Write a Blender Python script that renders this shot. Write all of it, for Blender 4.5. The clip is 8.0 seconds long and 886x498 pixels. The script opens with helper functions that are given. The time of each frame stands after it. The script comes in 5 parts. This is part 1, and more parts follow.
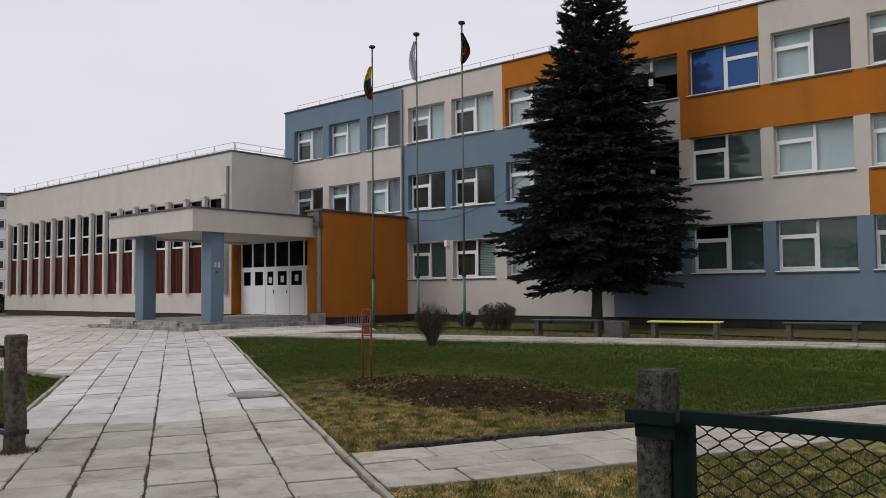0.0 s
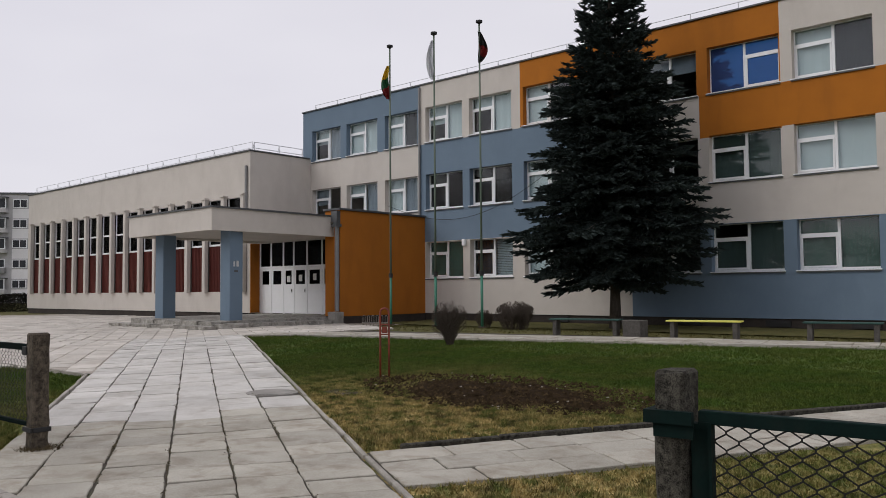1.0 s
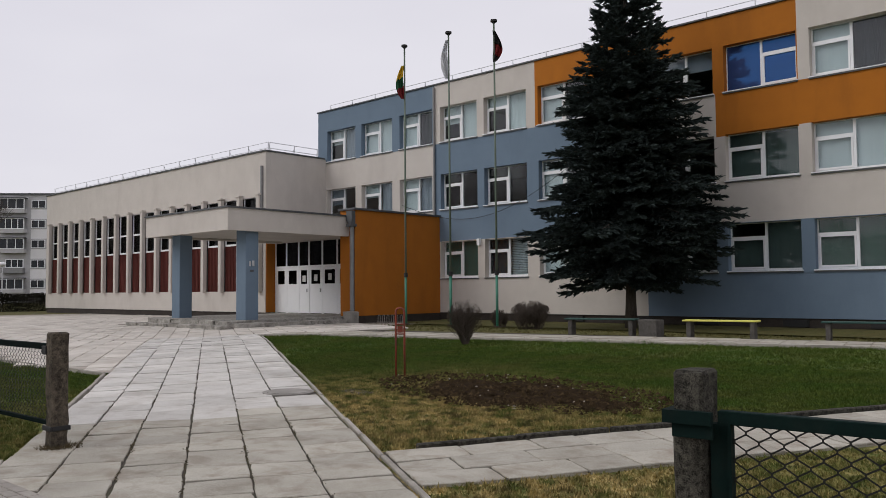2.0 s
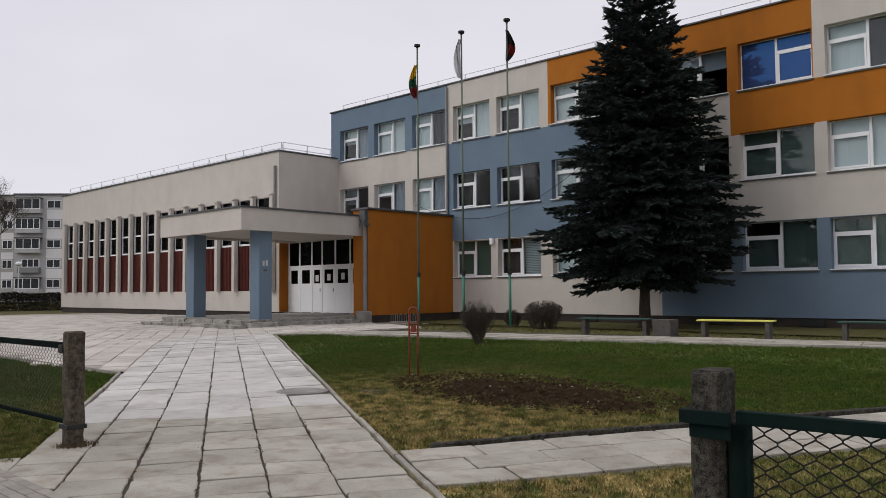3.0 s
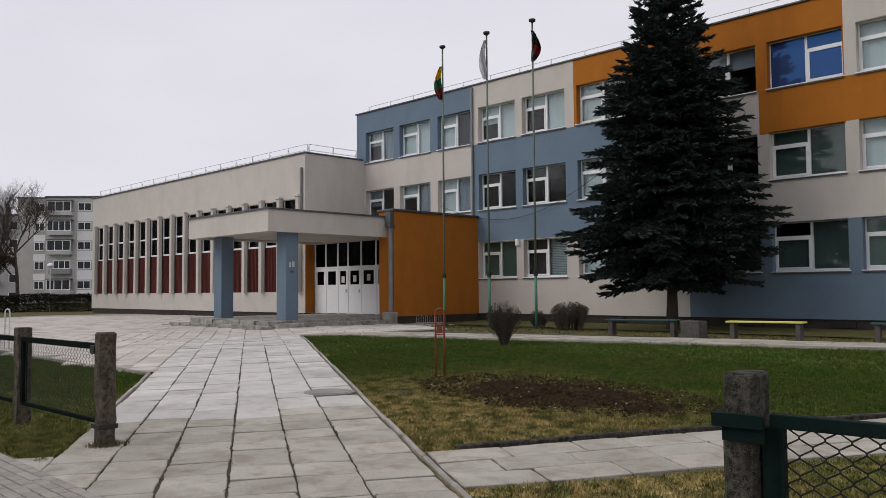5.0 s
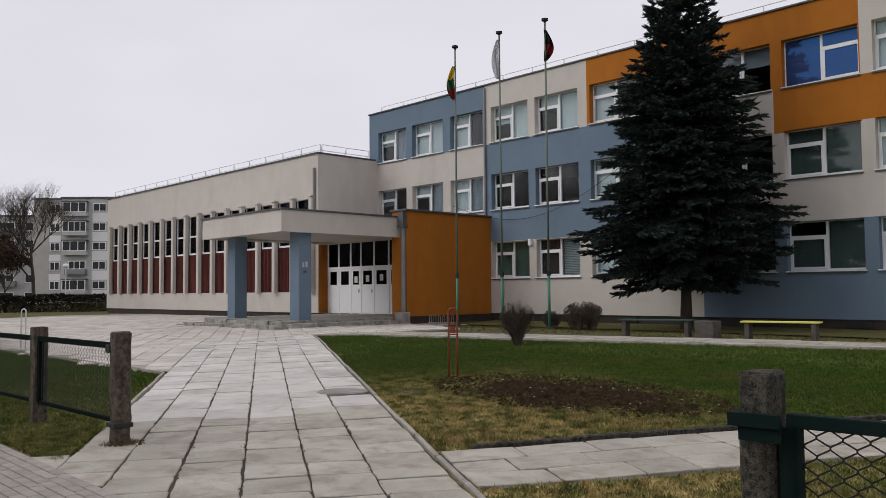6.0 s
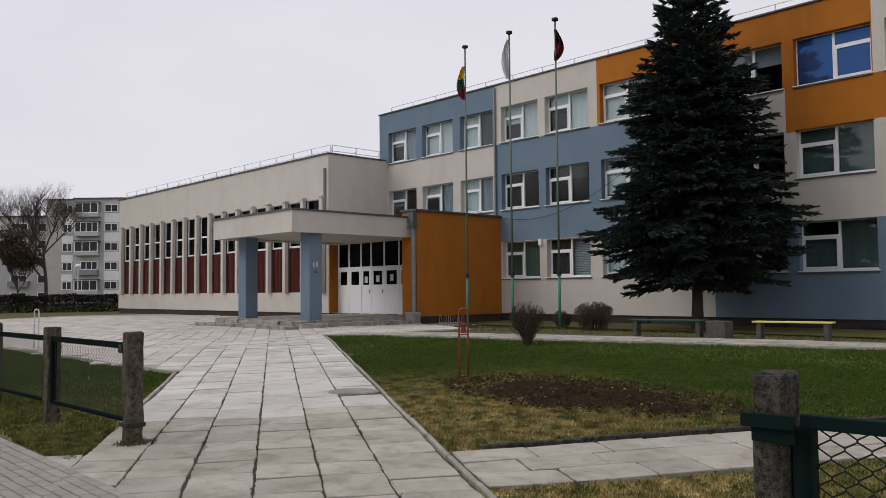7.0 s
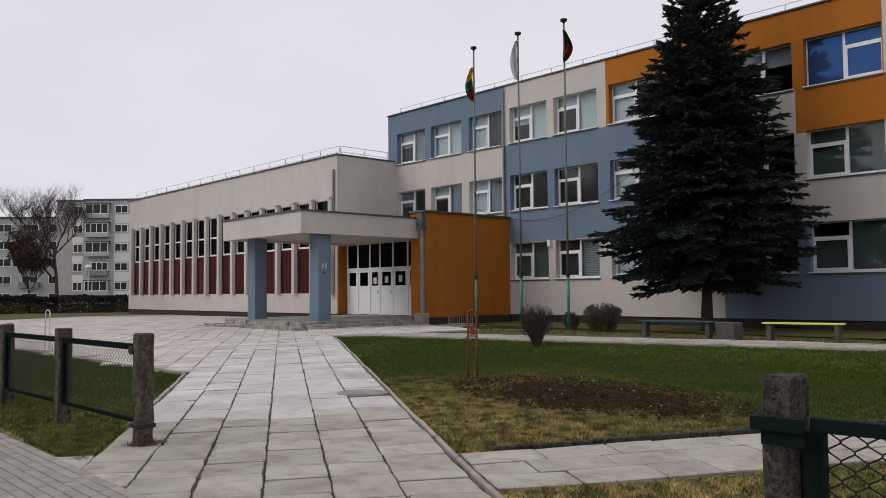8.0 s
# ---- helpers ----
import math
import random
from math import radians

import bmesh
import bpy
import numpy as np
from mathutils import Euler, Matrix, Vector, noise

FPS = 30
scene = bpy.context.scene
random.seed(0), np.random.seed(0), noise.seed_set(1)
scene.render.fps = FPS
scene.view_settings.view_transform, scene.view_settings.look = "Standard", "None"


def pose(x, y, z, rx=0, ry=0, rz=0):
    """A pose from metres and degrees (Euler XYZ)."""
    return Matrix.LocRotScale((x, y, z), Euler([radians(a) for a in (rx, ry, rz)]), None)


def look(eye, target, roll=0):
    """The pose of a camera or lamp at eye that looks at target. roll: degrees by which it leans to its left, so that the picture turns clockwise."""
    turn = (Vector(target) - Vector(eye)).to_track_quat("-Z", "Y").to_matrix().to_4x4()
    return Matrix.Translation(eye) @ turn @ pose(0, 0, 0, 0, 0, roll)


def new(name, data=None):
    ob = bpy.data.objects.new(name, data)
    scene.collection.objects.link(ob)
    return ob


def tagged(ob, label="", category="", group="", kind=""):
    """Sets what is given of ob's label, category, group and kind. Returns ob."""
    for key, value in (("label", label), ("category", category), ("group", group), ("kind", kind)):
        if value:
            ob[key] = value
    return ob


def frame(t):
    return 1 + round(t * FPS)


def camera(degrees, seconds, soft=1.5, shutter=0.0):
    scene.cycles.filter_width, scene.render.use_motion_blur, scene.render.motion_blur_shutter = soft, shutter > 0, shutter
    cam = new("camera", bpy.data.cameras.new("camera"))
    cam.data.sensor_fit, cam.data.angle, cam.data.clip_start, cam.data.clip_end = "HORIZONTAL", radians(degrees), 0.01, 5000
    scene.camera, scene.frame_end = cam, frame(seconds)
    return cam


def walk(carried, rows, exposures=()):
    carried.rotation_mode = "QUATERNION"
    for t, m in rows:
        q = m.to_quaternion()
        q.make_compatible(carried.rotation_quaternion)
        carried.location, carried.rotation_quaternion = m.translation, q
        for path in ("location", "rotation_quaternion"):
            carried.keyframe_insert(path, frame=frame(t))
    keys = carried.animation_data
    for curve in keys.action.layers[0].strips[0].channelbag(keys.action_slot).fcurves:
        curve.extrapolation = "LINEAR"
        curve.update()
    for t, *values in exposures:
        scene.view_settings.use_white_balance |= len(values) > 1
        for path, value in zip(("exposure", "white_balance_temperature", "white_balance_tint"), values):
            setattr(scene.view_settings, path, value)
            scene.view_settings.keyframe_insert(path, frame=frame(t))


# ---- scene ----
cam = camera(57.4, 8.0, soft=0.8)
PATH = [
    (0.0, pose(0.034, 0.015, 1.501, 92.972, 0.492, 40.371)),
    (0.5, pose(0.038, 0.014, 1.504, 92.935, 0.474, 40.988)),
    (1.0, pose(0.038, 0.012, 1.502, 92.910, 0.456, 41.614)),
    (1.5, pose(0.034, 0.009, 1.502, 92.914, 0.476, 42.171)),
    (3.0, pose(0.010, 0.002, 1.501, 92.867, 0.470, 43.535)),
    (3.5, pose(0.004, 0.002, 1.500, 92.926, 0.479, 44.009)),
    (4.0, pose(0.000, 0.000, 1.500, 92.939, 0.478, 44.441)),
    (4.5, pose(-0.004, -0.004, 1.505, 92.950, 0.477, 44.869)),
    (6.0, pose(-0.017, -0.006, 1.497, 92.974, 0.493, 46.207)),
    (6.5, pose(-0.020, -0.005, 1.496, 92.990, 0.502, 46.605)),
    (7.0, pose(-0.022, -0.012, 1.498, 92.986, 0.523, 46.917)),
    (7.5, pose(-0.015, -0.016, 1.504, 93.044, 0.512, 47.230)),
    (8.0, pose(-0.015, -0.020, 1.508, 93.044, 0.504, 47.531)),
]
walk(cam, PATH)

# ---- light: an overcast sky with a weak, very wide sun ----
world = bpy.data.worlds.new("overcast_sky")
scene.world = world
world.use_nodes = True
wn, wl = world.node_tree.nodes, world.node_tree.links
wn.clear()
w_out = wn.new("ShaderNodeOutputWorld")
w_bg = wn.new("ShaderNodeBackground")
w_sky = wn.new("ShaderNodeTexSky")
w_sky.sky_type = "NISHITA"
w_sky.sun_disc = False
w_sky.sun_elevation = radians(38)
w_sky.sun_rotation = radians(216)
w_gain = wn.new("ShaderNodeMix")
w_gain.data_type = "RGBA"
w_gain.blend_type = "MULTIPLY"
w_gain.inputs["Factor"].default_value = 1.0
w_gain.inputs["B"].default_value = (0.10, 0.10, 0.10, 1)
w_co = wn.new("ShaderNodeTexCoord")
w_map = wn.new("ShaderNodeMapping")
w_map.inputs["Scale"].default_value = (1.0, 1.0, 3.0)
w_noise = wn.new("ShaderNodeTexNoise")
w_noise.inputs["Scale"].default_value = 1.6
w_noise.inputs["Detail"].default_value = 4.0
w_ramp = wn.new("ShaderNodeValToRGB")
w_ramp.color_ramp.elements[0].position, w_ramp.color_ramp.elements[0].color = 0.3, (0.735, 0.715, 0.785, 1)
w_ramp.color_ramp.elements[1].position, w_ramp.color_ramp.elements[1].color = 0.72, (0.84, 0.82, 0.875, 1)
w_mix = wn.new("ShaderNodeMix")
w_mix.data_type = "RGBA"
w_mix.inputs["Factor"].default_value = 0.93
wl.new(w_sky.outputs[0], w_gain.inputs["A"])
wl.new(w_co.outputs["Generated"], w_map.inputs["Vector"])
wl.new(w_map.outputs[0], w_noise.inputs["Vector"])
wl.new(w_noise.outputs["Fac"], w_ramp.inputs[0])
wl.new(w_gain.outputs["Result"], w_mix.inputs["A"])
wl.new(w_ramp.outputs[0], w_mix.inputs["B"])
wl.new(w_mix.outputs["Result"], w_bg.inputs["Color"])
w_bg.inputs["Strength"].default_value = 1.0
wl.new(w_bg.outputs[0], w_out.inputs[0])

sun = new("sun", bpy.data.lights.new("sun", "SUN"))
sun.data.energy = 0.95
sun.data.angle = radians(38)
sun.data.color = (1.0, 0.97, 0.93)
sun.matrix_world = look((-19, -26, 25), (0, 0, 0))
# ---- materials ----
def material(name, dark, light, scale=4.0, rough=0.85, bump=0.3, grain=60.0, metal=0.0, stain=None, stain_scale=0.6, stain_amount=0.4,
             per_piece=0.0, depth=0.004, rough_to=None, stretch=(1, 1, 1), spec=0.5, contrast=0.16, stain_stretch=(1, 1, 1)):
    """Two-scale procedural surface: a broad mottle between two colours, fine grain with relief, an optional stain, and a shift from piece to piece."""
    m = bpy.data.materials.new(name)
    m.use_nodes = True
    n, l = m.node_tree.nodes, m.node_tree.links
    bsdf = n["Principled BSDF"]
    co = n.new("ShaderNodeNewGeometry")
    mp = n.new("ShaderNodeMapping")
    mp.inputs["Scale"].default_value = stretch
    l.new(co.outputs["Position"], mp.inputs["Vector"])
    broad = n.new("ShaderNodeTexNoise")
    broad.inputs["Scale"].default_value = scale
    broad.inputs["Detail"].default_value = 6.0
    broad.inputs["Roughness"].default_value = 0.6
    l.new(mp.outputs[0], broad.inputs["Vector"])
    fine = n.new("ShaderNodeTexNoise")
    fine.inputs["Scale"].default_value = grain
    fine.inputs["Detail"].default_value = 4.0
    l.new(mp.outputs[0], fine.inputs["Vector"])
    add = n.new("ShaderNodeMath")
    add.operation = "MULTIPLY_ADD"
    add.inputs[1].default_value = 0.45
    l.new(fine.outputs["Fac"], add.inputs[0])
    half = n.new("ShaderNodeMath")
    half.operation = "MULTIPLY"
    half.inputs[1].default_value = 0.55
    l.new(broad.outputs["Fac"], half.inputs[0])
    l.new(half.outputs[0], add.inputs[2])
    ramp = n.new("ShaderNodeValToRGB")
    ramp.color_ramp.elements[0].position, ramp.color_ramp.elements[0].color = 0.5 - contrast, (*dark, 1)
    ramp.color_ramp.elements[1].position, ramp.color_ramp.elements[1].color = 0.5 + contrast, (*light, 1)
    l.new(add.outputs[0], ramp.inputs[0])
    colour = ramp.outputs[0]
    if stain:
        big = n.new("ShaderNodeTexNoise")
        big.inputs["Scale"].default_value = stain_scale
        big.inputs["Detail"].default_value = 8.0
        big.inputs["Roughness"].default_value = 0.65
        big.inputs["Distortion"].default_value = 0.4
        streak = n.new("ShaderNodeMapping")
        streak.inputs["Scale"].default_value = stain_stretch
        l.new(co.outputs["Position"], streak.inputs["Vector"])
        l.new(streak.outputs[0], big.inputs["Vector"])
        edge = n.new("ShaderNodeValToRGB")
        edge.color_ramp.elements[0].position, edge.color_ramp.elements[0].color = 0.48, (0, 0, 0, 1)
        edge.color_ramp.elements[1].position = 0.72
        edge.color_ramp.elements[1].color = (stain_amount, stain_amount, stain_amount, 1)
        l.new(big.outputs["Fac"], edge.inputs[0])
        mix = n.new("ShaderNodeMix")
        mix.data_type = "RGBA"
        l.new(edge.outputs[0], mix.inputs["Factor"])
        l.new(colour, mix.inputs["A"])
        mix.inputs["B"].default_value = (*stain, 1)
        colour = mix.outputs["Result"]
    if per_piece:
        info = n.new("ShaderNodeObjectInfo")
        isle = n.new("ShaderNodeNewGeometry")
        both = n.new("ShaderNodeMath")
        l.new(info.outputs["Random"], both.inputs[0])
        l.new(isle.outputs["Random Per Island"], both.inputs[1])
        wrap = n.new("ShaderNodeMath")
        wrap.operation = "FRACT"
        l.new(both.outputs[0], wrap.inputs[0])
        span = n.new("ShaderNodeMapRange")
        span.inputs["To Min"].default_value = 1 - per_piece
        span.inputs["To Max"].default_value = 1 + per_piece
        l.new(wrap.outputs[0], span.inputs["Value"])
        hsv = n.new("ShaderNodeHueSaturation")
        l.new(span.outputs[0], hsv.inputs["Value"])
        l.new(colour, hsv.inputs["Color"])
        colour = hsv.outputs[0]
    l.new(colour, bsdf.inputs["Base Color"])
    bsdf.inputs["Metallic"].default_value = metal
    bsdf.inputs["Specular IOR Level"].default_value = spec
    rr = n.new("ShaderNodeMapRange")
    rr.inputs["To Min"].default_value = rough
    rr.inputs["To Max"].default_value = min(1.0, rough_to if rough_to else rough + 0.12)
    l.new(broad.outputs["Fac"], rr.inputs["Value"])
    l.new(rr.outputs[0], bsdf.inputs["Roughness"])
    if bump:
        b = n.new("ShaderNodeBump")
        b.inputs["Strength"].default_value = bump
        b.inputs["Distance"].default_value = depth
        l.new(add.outputs[0], b.inputs["Height"])
        l.new(b.outputs[0], bsdf.inputs["Normal"])
    return m


def glass_material(name, tint=(0.90, 0.93, 0.925), base=0.046):
    m = bpy.data.materials.new(name)
    m.use_nodes = True
    n, l = m.node_tree.nodes, m.node_tree.links
    n.clear()
    out = n.new("ShaderNodeOutputMaterial")
    clear = n.new("ShaderNodeBsdfTransparent")
    clear.inputs[0].default_value = (*tint, 1)
    gloss = n.new("ShaderNodeBsdfGlossy")
    gloss.inputs["Roughness"].default_value = 0.01
    facing = n.new("ShaderNodeLayerWeight")
    facing.inputs["Blend"].default_value = 0.5
    power = n.new("ShaderNodeMath")
    power.operation = "POWER"
    power.inputs[1].default_value = 4.8
    l.new(facing.outputs["Facing"], power.inputs[0])
    fres = n.new("ShaderNodeMath")
    fres.operation = "MULTIPLY_ADD"
    fres.inputs[1].default_value = 0.65
    fres.inputs[2].default_value = base
    l.new(power.outputs[0], fres.inputs[0])
    co = n.new("ShaderNodeNewGeometry")
    wave = n.new("ShaderNodeTexNoise")
    wave.inputs["Scale"].default_value = 0.9
    l.new(co.outputs["Position"], wave.inputs["Vector"])
    b = n.new("ShaderNodeBump")
    b.inputs["Strength"].default_value = 0.2
    b.inputs["Distance"].default_value = 0.012
    l.new(wave.outputs["Fac"], b.inputs["Height"])
    l.new(b.outputs[0], gloss.inputs["Normal"])
    mix = n.new("ShaderNodeMixShader")
    l.new(fres.outputs[0], mix.inputs[0])
    l.new(clear.outputs[0], mix.inputs[1])
    l.new(gloss.outputs[0], mix.inputs[2])
    l.new(mix.outputs[0], out.inputs[0])
    return m


M_CREAM = material("cream_render", (0.54, 0.50, 0.453), (0.608, 0.566, 0.516), 1.2, 0.9, 0.35, 90, stain=(0.38, 0.34, 0.31), stain_scale=0.6, stain_amount=0.32, stain_stretch=(1, 1, 0.4))
M_BLUE = material("blue_grey_render", (0.134, 0.189, 0.251), (0.163, 0.225, 0.292), 1.0, 0.9, 0.35, 90, stain=(0.10, 0.14, 0.19), stain_scale=0.6, stain_amount=0.32, stain_stretch=(1, 1, 0.4))
M_ORANGE = material("orange_render", (0.375, 0.122, 0.007), (0.45, 0.150, 0.011), 1.0, 0.9, 0.35, 90, stain=(0.27, 0.09, 0.008), stain_scale=0.9, stain_amount=0.55, stain_stretch=(1, 1, 0.25))
M_WHITE = material("white_plastic_frame", (0.82, 0.83, 0.84), (0.87, 0.88, 0.89), 3, 0.35, 0.05, 40)
M_CONC = material("concrete", (0.23, 0.215, 0.195), (0.36, 0.34, 0.31), 3, 0.9, 0.6, 50, stain=(0.13, 0.125, 0.11), stain_scale=1.2, stain_amount=0.6)
M_DARKCONC = material("dark_plinth_concrete", (0.022, 0.018, 0.015), (0.055, 0.044, 0.037), 2, 0.95, 0.6, 40)
M_METAL = material("dark_roof_flashing", (0.07, 0.075, 0.08), (0.12, 0.125, 0.13), 3, 0.5, 0.1, 40, metal=0.3)
M_GALV = material("galvanised_metal", (0.55, 0.56, 0.57), (0.70, 0.71, 0.72), 5, 0.4, 0.1, 60, metal=0.5)
M_RAIL = material("pale_rail_paint", (0.66, 0.67, 0.69), (0.78, 0.79, 0.81), 5, 0.5, 0.1, 60)
M_PIPE = material("grey_painted_pipe", (0.20, 0.20, 0.20), (0.28, 0.28, 0.28), 4, 0.5, 0.1, 60, metal=0.3)
M_RED = material("red_brown_ribbed_panel", (0.11, 0.02, 0.014), (0.165, 0.032, 0.022), 2, 0.75, 0.3, 40, stretch=(6, 6, 0.6))
M_GLASS = glass_material("window_glass")
M_DOORGLASS = glass_material("door_glass", (0.22, 0.23, 0.23), 0.008)
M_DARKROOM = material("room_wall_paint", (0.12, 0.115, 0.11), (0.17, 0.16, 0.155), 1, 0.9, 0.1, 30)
# The pale bluish tone also carries the sky reflection of the upper panes.
M_BLIND = material("pale_sky_toned_blind", (0.47, 0.55, 0.585), (0.56, 0.63, 0.665), 2, 0.85, 0.1, 80)
M_GREYBLIND = material("grey_blue_blind", (0.20, 0.24, 0.30), (0.26, 0.30, 0.36), 2, 0.85, 0.1, 80)
M_GREENBLIND = material("green_vertical_blind", (0.11, 0.22, 0.185), (0.17, 0.31, 0.265), 2, 0.85, 0.1, 80)
M_TEAL = material("green_grey_blind", (0.055, 0.085, 0.08), (0.085, 0.12, 0.115), 2, 0.85, 0.1, 80)
M_SLATE = material("slate_blind", (0.012, 0.015, 0.022), (0.022, 0.026, 0.036), 2, 0.85, 0.1, 80)
M_BLUEFOIL = material("blue_mirror_film", (0.004, 0.026, 0.12), (0.006, 0.036, 0.16), 2, 0.6, 0.0, 60)


def mirror_film(m):
    """Lays a tinted mirror gloss over a dark film."""
    n, l = m.node_tree.nodes, m.node_tree.links
    gloss = n.new("ShaderNodeBsdfGlossy")
    gloss.inputs["Color"].default_value = (0.08, 0.34, 0.85, 1)
    gloss.inputs["Roughness"].default_value = 0.03
    mix = n.new("ShaderNodeMixShader")
    mix.inputs[0].default_value = 0.13
    l.new(n["Principled BSDF"].outputs[0], mix.inputs[1])
    l.new(gloss.outputs[0], mix.inputs[2])
    l.new(mix.outputs[0], n["Material Output"].inputs[0])


mirror_film(M_BLUEFOIL)
M_SLAB = material("paving_slab_concrete", (0.43, 0.41, 0.375), (0.64, 0.62, 0.585), 1.1, 0.88, 0.5, 75, stain=(0.27, 0.235, 0.19), stain_scale=2.4, stain_amount=0.55, per_piece=0.12, depth=0.003, contrast=0.17)
M_SLAB_OLD = material("old_slab_concrete", (0.285, 0.264, 0.216), (0.485, 0.458, 0.395), 1.4, 0.9, 0.5, 80, stain=(0.20, 0.16, 0.115), stain_scale=3.0, stain_amount=0.75, per_piece=0.12, depth=0.003, contrast=0.16)
M_PLAZA = material("plaza_slab_concrete", (0.45, 0.415, 0.365), (0.62, 0.58, 0.525), 0.9, 0.88, 0.5, 60, stain=(0.29, 0.25, 0.205), stain_scale=0.8, stain_amount=0.75, per_piece=0.09)
M_JOINT = material("joint_soil", (0.03, 0.025, 0.019), (0.085, 0.07, 0.052), 6, 1.0, 0.5, 80, stain=(0.07, 0.085, 0.03), stain_scale=1.0, stain_amount=0.7)
M_DUST = material("sandy_joint_filling", (0.30, 0.265, 0.225), (0.46, 0.415, 0.36), 4, 1.0, 0.5, 80, stain=(0.10, 0.09, 0.06), stain_scale=1.0, stain_amount=0.7)
M_PAVER = material("grey_block_paver", (0.25, 0.228, 0.20), (0.35, 0.325, 0.29), 5, 0.9, 0.5, 120, per_piece=0.10)
M_KERB = material("kerb_concrete", (0.25, 0.23, 0.20), (0.43, 0.40, 0.355), 4, 0.9, 0.6, 60, stain=(0.13, 0.12, 0.09), stain_scale=1.8, stain_amount=0.7, per_piece=0.12)
M_SOIL = material("dug_garden_soil", (0.010, 0.0060, 0.003), (0.040, 0.026, 0.0135), 9, 1.0, 1.0, 40, depth=0.02, spec=0.05)
M_GREEN_PAINT = material("dark_green_paint", (0.0012, 0.009, 0.008), (0.0025, 0.015, 0.0125), 6, 0.75, 0.15, 60, stain=(0.03, 0.025, 0.02), stain_scale=3, stain_amount=0.3, spec=0.15)
M_OLD_PAINT = material("blackened_green_paint", (0.0012, 0.005, 0.0045), (0.0025, 0.009, 0.008), 6, 0.85, 0.15, 60, stain=(0.02, 0.016, 0.012), stain_scale=3, stain_amount=0.3, spec=0.08)
M_POLE = material("green_pole_paint", (0.03, 0.16, 0.105), (0.05, 0.22, 0.145), 4, 0.5, 0.1, 60)
M_BLACK = material("black_rubber", (0.01, 0.01, 0.01), (0.025, 0.025, 0.025), 6, 0.7, 0.1, 60)
M_POST = material("pebbly_post_concrete", (0.012, 0.0115, 0.009), (0.105, 0.098, 0.08), 26, 0.95, 0.9, 150, stain=(0.014, 0.013, 0.010), stain_scale=5.0, stain_amount=0.85, depth=0.008, contrast=0.10, stain_stretch=(1, 1, 0.45), spec=0.2)
M_POST_BROWN = material("weathered_post_concrete", (0.022, 0.018, 0.013), (0.15, 0.125, 0.095), 18, 0.95, 0.9, 120, stain=(0.018, 0.015, 0.011), stain_scale=6.0, stain_amount=0.85, depth=0.008, contrast=0.12, stain_stretch=(1, 1, 0.3), spec=0.2)
M_WIRE = material("green_wire_mesh", (0.006, 0.007, 0.006), (0.02, 0.019, 0.016), 20, 0.5, 0.0, 60, metal=0.3)
# ---- building helpers ----
SMALL = 0.004


def mesh_of(bm, name, mat):
    me = bpy.data.meshes.new(name)
    bm.normal_update()
    bm.to_mesh(me)
    bm.free()
    me.materials.append(mat)
    return me


def part(name, bm, mat, parent=None, label="", smooth=False):
    """Links a bmesh as one mesh object, under a thing where one is given."""
    me = mesh_of(bm, name, mat)
    if smooth:
        for poly in me.polygons:
            poly.use_smooth = True
    ob = new(name, me)
    if parent:
        ob.parent = parent
    if label:
        ob["label"] = label
    return ob


def shared(name, me, parent, m):
    """Another object on a mesh that exists."""
    ob = new(name, me)
    ob.parent = parent
    ob.matrix_basis = m
    return ob


def thing(name, label, category, group="", kind="", at=(0, 0, 0), turn=0.0):
    ob = new(name)
    ob.matrix_basis = pose(*at, 0, 0, turn)
    ob.empty_display_size = 0.2
    return tagged(ob, label, category, group, kind)


def box(bm, x0, x1, y0, y1, z0, z1, bevel=0.0):
    vs = [bm.verts.new(p) for p in ((x0, y0, z0), (x1, y0, z0), (x1, y1, z0), (x0, y1, z0), (x0, y0, z1), (x1, y0, z1), (x1, y1, z1), (x0, y1, z1))]
    fs = [bm.faces.new([vs[i] for i in q]) for q in ((3, 2, 1, 0), (4, 5, 6, 7), (0, 1, 5, 4), (1, 2, 6, 5), (2, 3, 7, 6), (3, 0, 4, 7))]
    if bevel:
        edges = list({e for fc in fs for e in fc.edges})
        bmesh.ops.bevel(bm, geom=edges, offset=bevel, segments=1, affect="EDGES", profile=0.5)
    return vs


def boxed(*args, bevel=0.0):
    bm = bmesh.new()
    box(bm, *args, bevel=bevel)
    return bm


def tube(bm, pts, radius, sides=8, radius_end=None, cap=True):
    """A round bar along a line of points, tapering where an end radius is given."""
    pts = [Vector(p) for p in pts]
    last = len(pts) - 1
    rings = []
    side = None
    for i, p in enumerate(pts):
        d = (pts[min(i + 1, last)] - pts[max(i - 1, 0)]).normalized()
        if side is None:
            side = d.orthogonal().normalized()
        side = (side - d * side.dot(d)).normalized()
        up = d.cross(side)
        r = radius if radius_end is None else radius + (radius_end - radius) * i / max(last, 1)
        rings.append([bm.verts.new(p + (side * math.cos(2 * math.pi * k / sides) + up * math.sin(2 * math.pi * k / sides)) * r) for k in range(sides)])
    for a, b in zip(rings, rings[1:]):
        for k in range(sides):
            bm.faces.new((a[k], a[(k + 1) % sides], b[(k + 1) % sides], b[k]))
    if cap:
        bm.faces.new(rings[0][::-1])
        bm.faces.new(rings[-1])


def tubed(pts, radius, sides=8, radius_end=None):
    bm = bmesh.new()
    tube(bm, pts, radius, sides, radius_end)
    return bm


